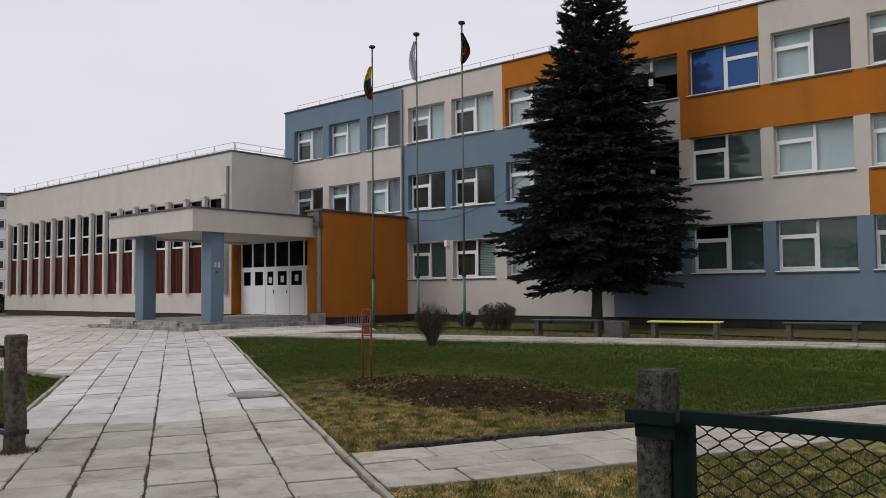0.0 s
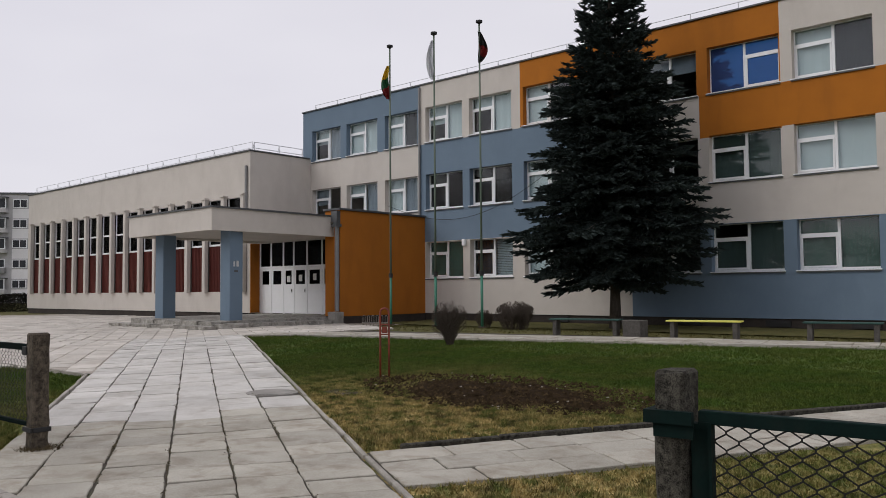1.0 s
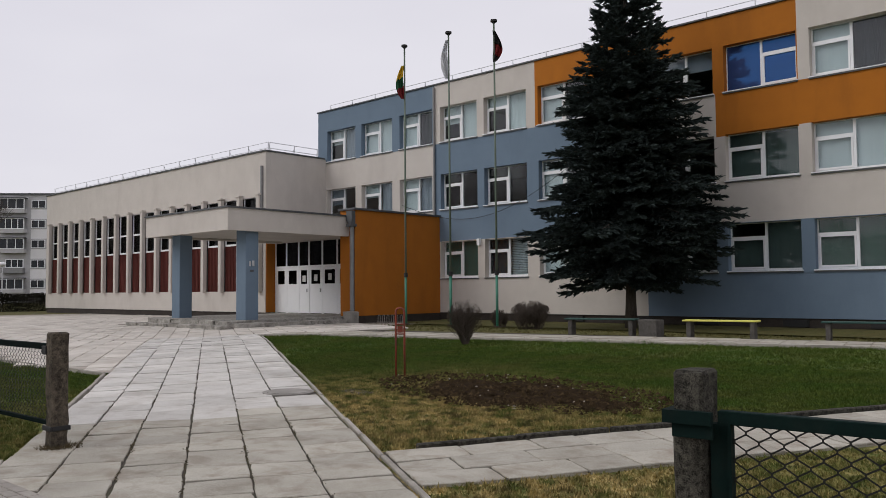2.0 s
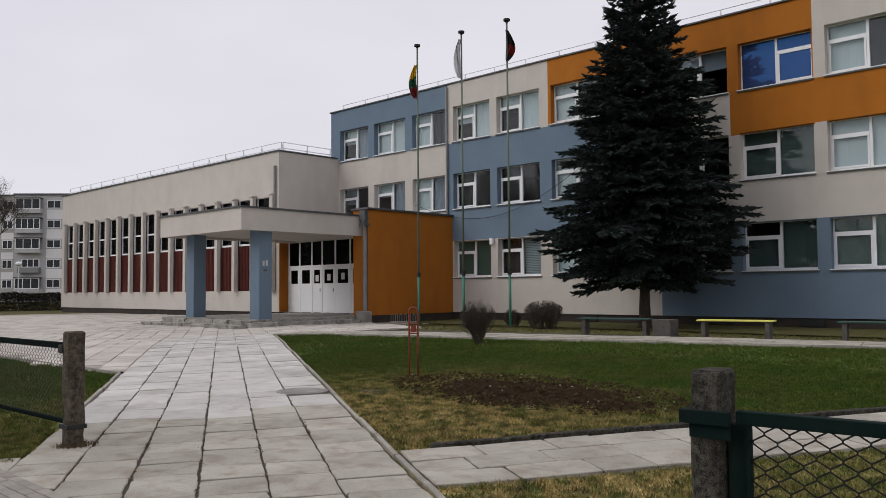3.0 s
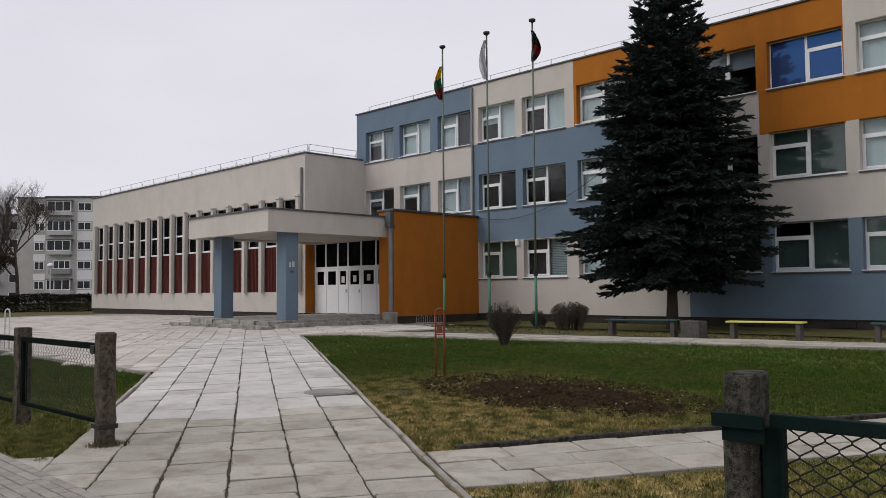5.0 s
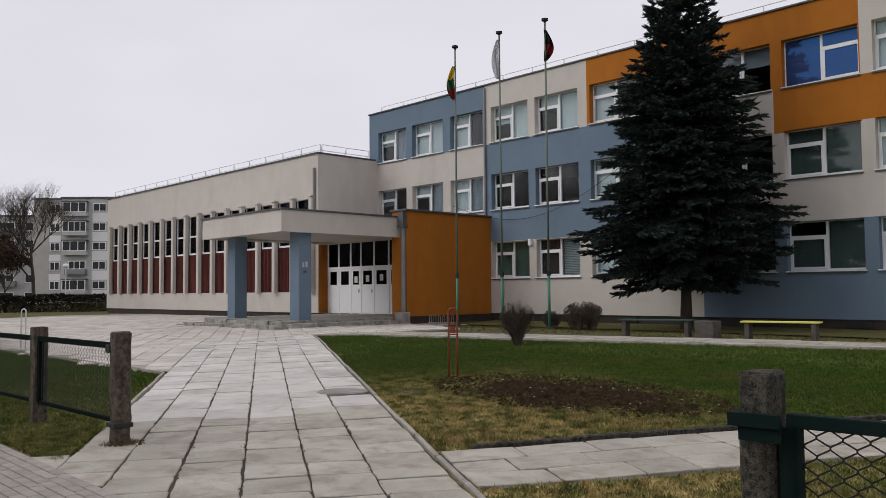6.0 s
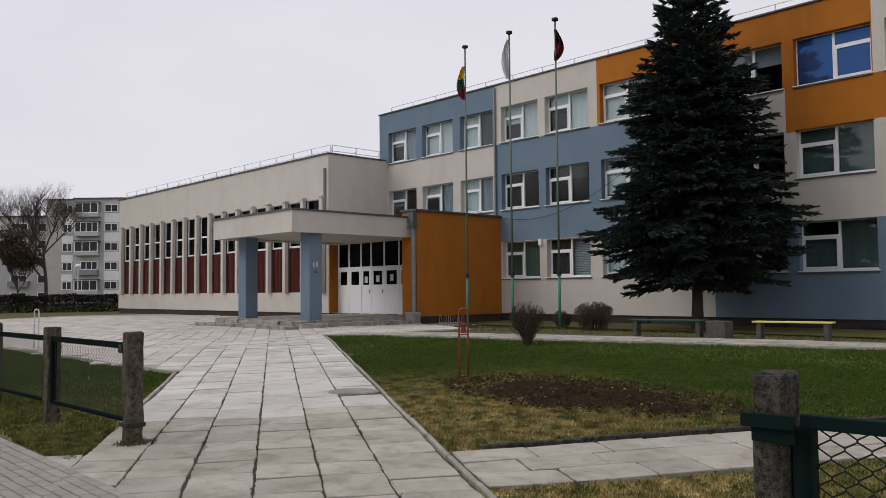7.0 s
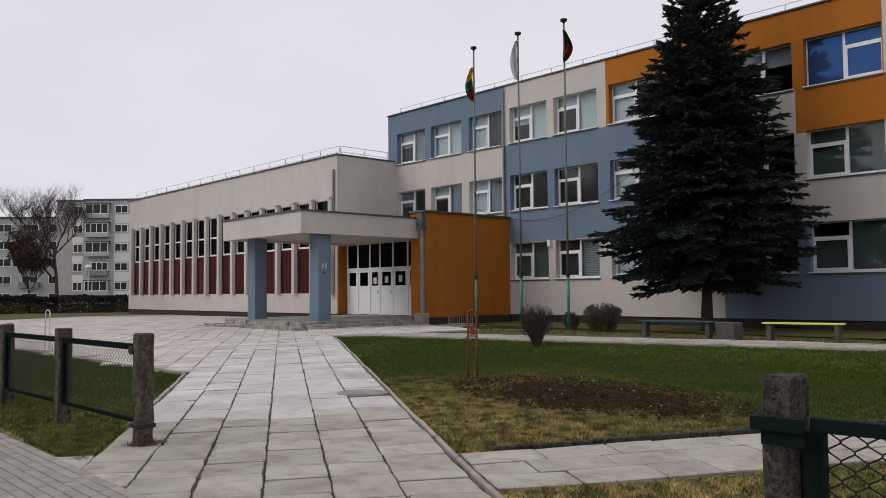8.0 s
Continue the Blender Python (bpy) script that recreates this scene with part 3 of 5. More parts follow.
for i in range(FIN_COUNT):
    m = pose(FIN_FIRST + i * FIN_STEP, WING_Y, 0)
    shared("fin", fin_mesh, wing, m)
    if i < FIN_COUNT - 1:
        shared("ribbed_panel", panel_mesh, wing, m)
        w = shared("window", hall_frame, wing, m)
        for bar in hall_bars:
            shared("crossbar", bar, w, Matrix())
        shared("pane", hall_pane, w, Matrix()).visible_shadow = False

# ---- the entrance: recess, orange porch block, canopy on two pillars ----
PORCH_X0, PORCH_X1, PORCH_Y, PORCH_TOP, DOOR_Y = -27.62, -26.65, 23.32, 5.03, 25.35
porch = thing("entrance_porch", "orange rendered porch block beside the entrance doors", "porch")
part("wall", boxed(PORCH_X0, PORCH_X1, PORCH_Y, FRONT - 0.004, 0.40, PORCH_TOP), M_ORANGE, porch)
part("roof_flashing", boxed(PORCH_X0 - 0.05, PORCH_X1 + 0.09, PORCH_Y - 0.09, FRONT - 0.005, PORCH_TOP + 0.002, PORCH_TOP + 0.09, bevel=0.01), M_METAL, porch)
part("plinth", boxed(PORCH_X0 + 0.03, PORCH_X1 - 0.03, PORCH_Y + 0.03, FRONT - 0.01, -0.1, 0.399), M_DARKCONC, porch)
part("cheek", boxed(WING_X1 + 0.003, WING_X1 + 0.05, WING_Y + 0.03, DOOR_Y, 0.42, 4.6), M_ORANGE, porch, "orange rendered side of the recess")

canopy = thing("entrance_canopy", "flat cream concrete canopy over the entrance", "canopy")
CAN_X0, CAN_X1, CAN_Y0, CAN_Z0, CAN_Z1 = -33.45, -27.02, 17.20, 3.88, 4.74
part("fascia", boxed(CAN_X0, CAN_X1, CAN_Y0, CAN_Y0 + 0.2, CAN_Z0, CAN_Z1), M_CREAM, canopy)
part("fascia", boxed(CAN_X1 - 0.2, CAN_X1, CAN_Y0 + 0.2, PORCH_Y - 0.005, CAN_Z0, CAN_Z1), M_CREAM, canopy)
part("fascia", boxed(CAN_X0, CAN_X0 + 0.2, CAN_Y0 + 0.2, WING_Y - 0.45, CAN_Z0, CAN_Z1), M_CREAM, canopy)
part("soffit", boxed(CAN_X0 + 0.201, CAN_X1 - 0.201, CAN_Y0 + 0.201, WING_Y - 0.45, CAN_Z0 + 0.1, CAN_Z0 + 0.25), M_CREAM, canopy)
part("soffit", boxed(-35.2, PORCH_X0 - 0.01, WING_Y - 0.44, DOOR_Y, CAN_Z0 + 0.11, CAN_Z0 + 0.26), M_CREAM, canopy)
bm = bmesh.new()
box(bm, CAN_X0 - 0.05, CAN_X1 + 0.06, CAN_Y0 - 0.06, CAN_Y0 + 0.25, CAN_Z1 + 0.002, CAN_Z1 + 0.07)
box(bm, CAN_X1 - 0.25, CAN_X1 + 0.06, CAN_Y0 + 0.25, PORCH_Y - 0.1, CAN_Z1 + 0.002, CAN_Z1 + 0.07)
part("roof_flashing", bm, M_METAL, canopy)
part("roof", boxed(CAN_X0 + 0.02, CAN_X1 - 0.02, CAN_Y0 + 0.02, WING_Y - 0.45, CAN_Z1 - 0.2, CAN_Z1 - 0.02), M_METAL, canopy)
for x in (-33.0, -27.96):
    part("pillar", boxed(x, x + 0.66, 18.20, 18.80, 0.34, CAN_Z0 + 0.099, bevel=0.012), M_BLUE, canopy, "blue-grey painted square pillar")

sheet("wall_strip", (((-24.0, 24.2), (7.5, 22.6)), ((-26.4, 28.75), (7.5, 28.75))), M_LAWN, -0.002, "worn strip of thin grass along the school wall, darkened for tree shade", "grass strip")
for x in (-25.2, -19.4, -16.2, -13.6, -10.4, -7.6, -4.4):
    part("vent", boxed(x, x + 0.85, FRONT - 0.02, FRONT + 0.068, 0.14, 0.36), M_BLACK, school, "black basement vent")
# ---- entrance doors ----
doors = thing("entrance_doors", "white glazed entrance doors with paper notices", "door")
DZ0, DZM, DZ1 = 0.38, 2.70, 4.20
EDGES = [-35.22, -34.29, -33.27, -32.43, -31.38, -30.24, -29.1, -28.05, -27.68]
bm = bmesh.new()
box(bm, EDGES[0], EDGES[-1], DOOR_Y - 0.03, DOOR_Y + 0.06, DZ1, DZ1 + 0.6)
box(bm, EDGES[0], EDGES[-1], DOOR_Y - 0.03, DOOR_Y + 0.06, DZM, DZM + 0.09)
for e in EDGES:
    box(bm, e - 0.045, e + 0.045, DOOR_Y - 0.035, DOOR_Y + 0.055, DZ0, DZ1)
part("door_frame", bm, M_WHITE, doors)
M_PAPER = material("printed_paper_notice", (0.55, 0.55, 0.53), (0.74, 0.74, 0.72), 20, 0.9, 0.0, 60)
for i, (a, b) in enumerate(zip(EDGES, EDGES[1:])):
    part("pane", boxed(a + 0.046, b - 0.046, DOOR_Y, DOOR_Y + 0.01, DZM + 0.091, DZ1 - 0.001), M_DOORGLASS, doors).visible_shadow = False
    leaf_bm = bmesh.new()
    zt, zm = DZM - 0.006, 1.86
    box(leaf_bm, a + 0.05, b - 0.05, DOOR_Y - 0.02, DOOR_Y + 0.03, DZ0 + 0.02, zm)
    for q in ((a + 0.05, b - 0.05, zt - 0.14, zt), (a + 0.05, a + 0.17, zm, zt - 0.14), (b - 0.17, b - 0.05, zm, zt - 0.14)):
        box(leaf_bm, q[0], q[1], DOOR_Y - 0.021, DOOR_Y + 0.029, q[2], q[3])
    leaf = part("door_leaf", leaf_bm, M_WHITE, doors)
    part("pane", boxed(a + 0.171, b - 0.171, DOOR_Y, DOOR_Y + 0.01, zm + 0.001, zt - 0.141), M_DOORGLASS, leaf).visible_shadow = False
    if i in (2, 3, 4):
        part("handle", tubed([((b if i != 4 else a) - 0.12, DOOR_Y - 0.06, 1.45), ((b if i != 4 else a) - 0.12, DOOR_Y - 0.06, 1.62)], 0.02, 6), M_BLACK, leaf)
        m = (a + b) / 2
        part("notice", boxed(m - 0.13, m + 0.13, DOOR_Y - 0.012, DOOR_Y - 0.008, 1.88 + 0.04 * i, 2.2 + 0.04 * i), M_PAPER, leaf, "white paper notice on the glass")
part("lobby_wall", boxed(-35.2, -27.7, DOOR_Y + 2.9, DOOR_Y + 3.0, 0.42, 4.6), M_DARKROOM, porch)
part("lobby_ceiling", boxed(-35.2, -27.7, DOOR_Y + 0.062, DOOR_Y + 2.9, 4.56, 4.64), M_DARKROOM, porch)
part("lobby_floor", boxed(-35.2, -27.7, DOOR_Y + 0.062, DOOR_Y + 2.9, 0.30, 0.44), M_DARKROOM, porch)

# steps and platform of broken concrete slabs
M_STEP = material("pale_step_concrete", (0.20, 0.188, 0.165), (0.46, 0.44, 0.40), 5, 0.9, 0.8, 30, stain=(0.08, 0.074, 0.06), stain_scale=3.0, stain_amount=0.85, per_piece=0.15)
platform = thing("entrance_steps", "low weathered concrete steps with broken edges", "steps")
rnd = random.Random(5)


def rough_block(x0, x1, y0, y1, z0, z1, jitter=0.032):
    bm = bmesh.new()
    box(bm, x0, x1, y0, y1, z0, z1, bevel=0.015)
    for v in bm.verts:
        v.co += Vector((rnd.uniform(-1, 1), rnd.uniform(-1, 1), rnd.uniform(-0.5, 0.5))) * jitter
    return bm


x = -34.2
while x < -27.0:
    w = rnd.uniform(0.7, 1.15)
    part("step_slab", rough_block(x, min(x + w, -26.7) - 0.02, 16.70, 17.25, 0.0, 0.21 + rnd.uniform(-0.015, 0.01)), M_STEP, platform)
    x += w
x = -33.2
while x < -27.1:
    w = rnd.uniform(0.8, 1.2)
    part("step_slab", rough_block(x, min(x + w, -26.9) - 0.02, 17.18, 17.9, 0.02, 0.38 + rnd.uniform(-0.012, 0.01)), M_STEP, platform)
    x += w
y = 17.3
while y < 23.2:
    w = rnd.uniform(0.8, 1.2)
    part("step_slab", rough_block(-27.0, -26.45, y, min(y + w, 23.25) - 0.02, 0.0, 0.28 + rnd.uniform(-0.012, 0.01)), M_STEP, platform)
    y += w
part("platform_top", boxed(-34.6, -27.02, 17.92, DOOR_Y - 0.04, 0.15, 0.375), M_STEP, platform)

# ---- pipes, hopper, small fittings ----
pipe = tagged(part("downpipe", tubed([(-26.93, FRONT - 0.07, 4.9), (-26.93, FRONT - 0.07, ROOF - 0.1)], 0.055, 10), M_PIPE), "grey downpipe on the school wall", "downpipe")
pipe = tagged(part("downpipe", tubed([(-35.6, WING_Y - 0.07, 5.0), (-35.6, WING_Y - 0.07, 8.1)], 0.075, 10), M_PIPE), "short grey downpipe above the canopy", "downpipe")
down = thing("porch_downpipe", "grey downpipe with a rain hopper on the orange porch", "downpipe")
part("pipe", tubed([(-26.69, PORCH_Y - 0.13, 0.62), (-26.69, PORCH_Y - 0.13, 4.28)], 0.10, 12), M_PIPE, down)
bm = bmesh.new()
box(bm, -26.86, -26.50, PORCH_Y - 0.32, PORCH_Y - 0.02, 4.28, 4.40)
box(bm, -26.80, -26.58, PORCH_Y - 0.26, PORCH_Y - 0.03, 4.40, 4.52)
box(bm, -26.94, -26.58, PORCH_Y - 0.24, PORCH_Y - 0.03, 4.52, 4.98)
part("hopper", bm, M_METAL, down)
tagged(part("drain_block", rough_block(-26.84, -26.40, PORCH_Y - 0.5, PORCH_Y - 0.03, 0.05, 0.60), M_CONC), "concrete drain block under the downpipe", "block")
sensor = tagged(part("wall_sensor", boxed(-24.2, -24.02, FRONT - 0.16, FRONT - 0.002, 3.55, 3.86, bevel=0.02), M_WHITE), "small white alarm box on the wall", "alarm box")
sag = [(-29.1 + (10.5 * k / 24), FRONT - 0.12, 5.78 + 1.15 * (k / 24) ** 2 - 1.2 * math.sin(math.pi * k / 24)) for k in range(25)]
tagged(part("cable", tubed(sag, 0.012, 5), M_BLACK), "thin black cable sagging along the wall", "cable")
plaque = thing("pillar_sign", "small metal emblem plates on the blue pillar", "sign")
part("plate", boxed(-27.296, -27.285, 18.36, 18.44, 2.50, 2.70), M_GALV, plaque)
part("plate", boxed(-27.296, -27.285, 18.50, 18.60, 2.50, 2.73), M_GALV, plaque)
part("plate", boxed(-27.296, -27.283, 18.40, 18.56, 2.28, 2.36), M_METAL, plaque)


def roof_rail(name, label, a, b, z, height=0.46, step=1.9):
    rail = thing(name, label, "roof rail")
    a, b = Vector((*a, z)), Vector((*b, z))
    n = max(1, round((b - a).length / step))
    out = (b - a).normalized().cross(Vector((0, 0, 1))) * -0.3
    for i in range(n + 1):
        p = a.lerp(b, i / n)
        part("post", tubed([p, p + Vector((0, 0, height))], 0.022, 5), M_RAIL, rail)
        part("brace", tubed([p + out, p + Vector((0, 0, height * 0.9))], 0.014, 4), M_RAIL, rail)
    for hz in (height * 0.6, height):
        part("rail", tubed([a + Vector((0, 0, hz)), b + Vector((0, 0, hz))], 0.018, 5), M_RAIL, rail)


roof_rail("roof_rail", "thin galvanised rail along the main roof", (LEFT_END + 0.5, FRONT + 0.5), (RIGHT_END, FRONT + 0.5), ROOF - 0.3, 0.78)
roof_rail("roof_rail", "thin galvanised rail along the wing roof", (WING_X0 + 0.4, WING_Y + 0.4), (WING_X1 - 0.35, WING_Y + 0.4), WING_TOP - 0.2, 0.78)
roof_rail("roof_rail", "thin galvanised rail on the wing's end", (WING_X1 - 0.35, WING_Y + 0.5), (WING_X1 - 0.35, FRONT - 0.3), WING_TOP - 0.2, 0.78)

# ---- blinds and curtains behind the glass ----


def blind(storey, column, half, kind, drop=1.0):
    """Half 0 is the sash side, 1 the fixed pane, 2 the whole window."""
    x0, x1 = COLUMNS[column]
    m = (x0 + x1) / 2
    a, b = ((x0, m), (m, x1), (x0, x1))[half]
    z0, z1 = SILLS[storey], HEADS[storey]
    z0, z1 = (z1 - (z1 - z0) * drop, z1) if drop > 0 else (z0, z0 - (z1 - z0) * drop)
    y = FRONT + 0.40
    bm = bmesh.new()
    if kind in ("pale", "grey", "teal", "slate"):
        k = 10
        pts = [(a + 0.03 + (b - a - 0.06) * i / k, y + 0.012 * math.sin(i * 2.1 + a)) for i in range(k + 1)]
        for (p, q), (r, s) in zip(pts, pts[1:]):
            fr = [bm.verts.new(c) for c in ((p, q, z0), (r, s, z0), (r, s, z1), (p, q, z1))]
            bm.faces.new(fr)
        bmesh.ops.remove_doubles(bm, verts=bm.verts, dist=0.0005)
        bmesh.ops.solidify(bm, geom=bm.faces[:], thickness=0.006)
        mat, name, label = {"teal": (M_TEAL, "roller_blind", "dim green-grey blind behind a window"), "pale": (M_BLIND, "roller_blind", "pale roller blind behind a window, toned for sky reflection"), "grey": (M_GREYBLIND, "roller_blind", "dark grey-blue blind behind a window"),
                            "slate": (M_SLATE, "roller_blind", "dark slate blind or room-darkening panel behind a window")}[kind]
        return tagged(part(name, bm, mat), label, "blind")
    stack = thing("slat_blind", "green vertical slat blind behind a window" if kind == "vertical" else "pale horizontal slat blind behind a window", "blind")
    if kind == "vertical":
        n = max(4, int((b - a) / 0.125))
        for i in range(n):
            cx = a + (b - a) * (i + 0.5) / n
            sm = bmesh.new()
            vs = [sm.verts.new(c) for c in ((cx - 0.055, y - 0.02, z0), (cx + 0.055, y + 0.03, z0), (cx + 0.055, y + 0.03, z1), (cx - 0.055, y - 0.02, z1))]
            sm.faces.new(vs)
            bmesh.ops.solidify(sm, geom=sm.faces[:], thickness=0.003)
            part("slat", sm, M_GREENBLIND, stack)
    else:
        n = int((z1 - z0) / 0.075)
        for i in range(n):
            cz = z0 + (z1 - z0) * (i + 0.5) / n
            sm = bmesh.new()
            vs = [sm.verts.new(c) for c in ((a + 0.03, y - 0.012, cz - 0.03), (b - 0.03, y - 0.012, cz - 0.03), (b - 0.03, y + 0.018, cz + 0.03), (a + 0.03, y + 0.018, cz + 0.03))]
            sm.faces.new(vs)
            bmesh.ops.solidify(sm, geom=sm.faces[:], thickness=0.002)
            part("slat", sm, M_BLIND, stack)
    return stack


# Pale blinds upstairs also stand in for sky mirrored in the glass.
for args in ((2, 0, 1, "grey", 1.0), (2, 0, 0, "pale", 0.45), (2, 1, 2, "pale", 1.0), (2, 2, 0, "pale", 1.0), (2, 2, 1, "slate", 1.0), (2, 3, 1, "pale", 1.0), (2, 3, 0, "pale", 0.5), (2, 4, 1, "pale", 1.0),
             (2, 4, 0, "pale", 0.35), (2, 5, 0, "pale", 1.0), (2, 5, 1, "slate", 1.0), (2, 7, 2, "grey", 0.4), (2, 9, 0, "pale", 1.0), (2, 9, 1, "slate", 1.0),
             (2, 10, 0, "pale", 0.4), (2, 10, 1, "slate", 1.0), (1, 0, 0, "grey", 0.5), (1, 1, 1, "grey", 1.0), (1, 1, 0, "pale", 0.4), (1, 2, 0, "pale", 1.0), (1, 2, 1, "grey", 1.0), (1, 5, 0, "pale", 1.0),
             # The slate piece at (0, 4, 0) is added to stand for a dark room.
             (1, 8, 2, "teal", 1.0), (1, 9, 2, "pale", 1.0), (1, 10, 0, "pale", 0.9), (0, 3, 2, "vertical", 1.0), (0, 4, 0, "slate", 1.0), (0, 4, 1, "flat", 1.0), (0, 5, 0, "pale", 1.0), (0, 8, 0, "teal", -0.7), (0, 8, 1, "teal", 1.0),
             (0, 9, 2, "vertical", 1.0), (0, 10, 2, "vertical", 1.0)):
    blind(*args)
# ---- flagpoles ----
M_FLAG_Y = material("yellow_flag_cloth", (0.62, 0.42, 0.03), (0.72, 0.50, 0.05), 3, 0.9, 0.1, 120)
M_FLAG_G = material("green_flag_cloth", (0.02, 0.11, 0.05), (0.035, 0.15, 0.07), 3, 0.9, 0.1, 120)
M_FLAG_R = material("red_flag_cloth", (0.20, 0.018, 0.02), (0.28, 0.028, 0.032), 3, 0.9, 0.1, 120)
M_FLAG_W = material("white_flag_cloth", (0.70, 0.71, 0.73), (0.80, 0.81, 0.83), 3, 0.9, 0.1, 120)
M_FLAG_D = material("dark_flag_cloth", (0.02, 0.02, 0.022), (0.05, 0.045, 0.045), 3, 0.9, 0.1, 120)
M_POLE_TOP = material("weathered_pole_paint", (0.085, 0.115, 0.085), (0.13, 0.17, 0.125), 3, 0.5, 0.1, 60, metal=0.2)


def hanging_cloth(fold_seed, length, width, drift, k0, k1):
    """A band of a limp flag that falls in folds beside its pole, from k0 to k1 of its drop."""
    rr = random.Random(fold_seed)
    ph = [rr.uniform(0, 6.28) for _ in range(3)]
    bm = bmesh.new()
    n, m = 8, 12
    grid = []
    for i in range(n + 1):
        line = []
        for j in range(m + 1):
            u = j / m
            k = k0 + (k1 - k0) * i / n
            spread = max(0.12, math.sin(math.pi * min(1.0, 0.06 + 0.86 * k)) ** 0.8)
            x = drift * u * width * spread + 0.02 * math.sin(k * 7 + ph[2])
            y = 0.08 * math.sin(u * 11 + k * 4 + ph[0]) * spread + 0.03 * math.sin(u * 19 + ph[1])
            z = -k * length - 0.16 * u * math.sin(math.pi * k)
            line.append(bm.verts.new((x, y, z)))
        grid.append(line)
    for a, b in zip(grid, grid[1:]):
        for j in range(m):
            bm.faces.new((a[j], b[j], b[j + 1], a[j + 1]))
    bmesh.ops.solidify(bm, geom=bm.faces[:], thickness=0.004)
    return bm


def flagpole(x, y, base, top, label, bands, flag_z, length, width, drift, seed):
    pole = thing("flagpole", label, "flagpole", "flagpoles before the school", at=(x, y, 0))
    part("lower_tube", tubed([(0, 0, base - 0.05), (0, 0, 2.06)], 0.047, 12), M_POLE, pole, smooth=True)
    part("collar", tubed([(0, 0, 1.98), (0, 0, 2.14)], 0.072, 10), M_BLACK, pole)
    part("upper_tube", tubed([(0, 0, 2.141), (0, 0, 5.2), (0, 0, top)], 0.040, 10, 0.030), M_POLE_TOP, pole, smooth=True)
    bm = bmesh.new()
    tube(bm, [(0, 0, top + 0.001), (0, 0, top + 0.05)], 0.05, 10)
    tube(bm, [(0, 0, top + 0.05), (0, 0, top + 0.12)], 0.115, 12)
    part("cap", bm, M_BLACK, pole)
    part("base_plate", tubed([(0, 0, base - 0.05), (0, 0, base - 0.01)], 0.13, 12), M_POST_BROWN, pole)
    flag = thing("flag", label.replace("green flagpole with", "limp") + " on its pole", "flag", at=(x, y - 0.05, flag_z))
    flag.rotation_euler = (0, 0, radians(40))
    for mat, u0, u1 in bands:
        part("cloth_band", hanging_cloth(seed, length, width, drift, u0, u1), mat, flag, smooth=True)


flagpole(-21.40, 21.23, 0.28, 10.62, "green flagpole with a yellow, green and red flag", ((M_FLAG_Y, 0.02, 0.36), (M_FLAG_G, 0.36, 0.62), (M_FLAG_R, 0.62, 1.0)), 9.98, 1.3, 0.29, -1, 3)
flagpole(-19.10, 21.17, 0.28, 10.60, "green flagpole with a plain white flag", ((M_FLAG_W, 0.02, 1.0),), 10.45, 1.45, 0.25, -1, 4)
flagpole(-17.12, 21.30, 0.28, 10.60, "green flagpole with a dark red and black flag", ((M_FLAG_D, 0.02, 0.4), (M_FLAG_R, 0.4, 0.75), (M_FLAG_D, 0.75, 1.0)), 10.35, 1.1, 0.30, 1, 5)

# ---- spruce ----
M_BARK = material("grey_brown_bark", (0.035, 0.028, 0.022), (0.09, 0.075, 0.06), 8, 0.95, 1.0, 40, depth=0.02, stretch=(1, 1, 0.3))
M_NEEDLE = material("blue_green_spruce_needles", (0.013, 0.020, 0.019), (0.047, 0.064, 0.059), 1.6, 0.8, 0.0, 30, per_piece=0.45, spec=0.2)


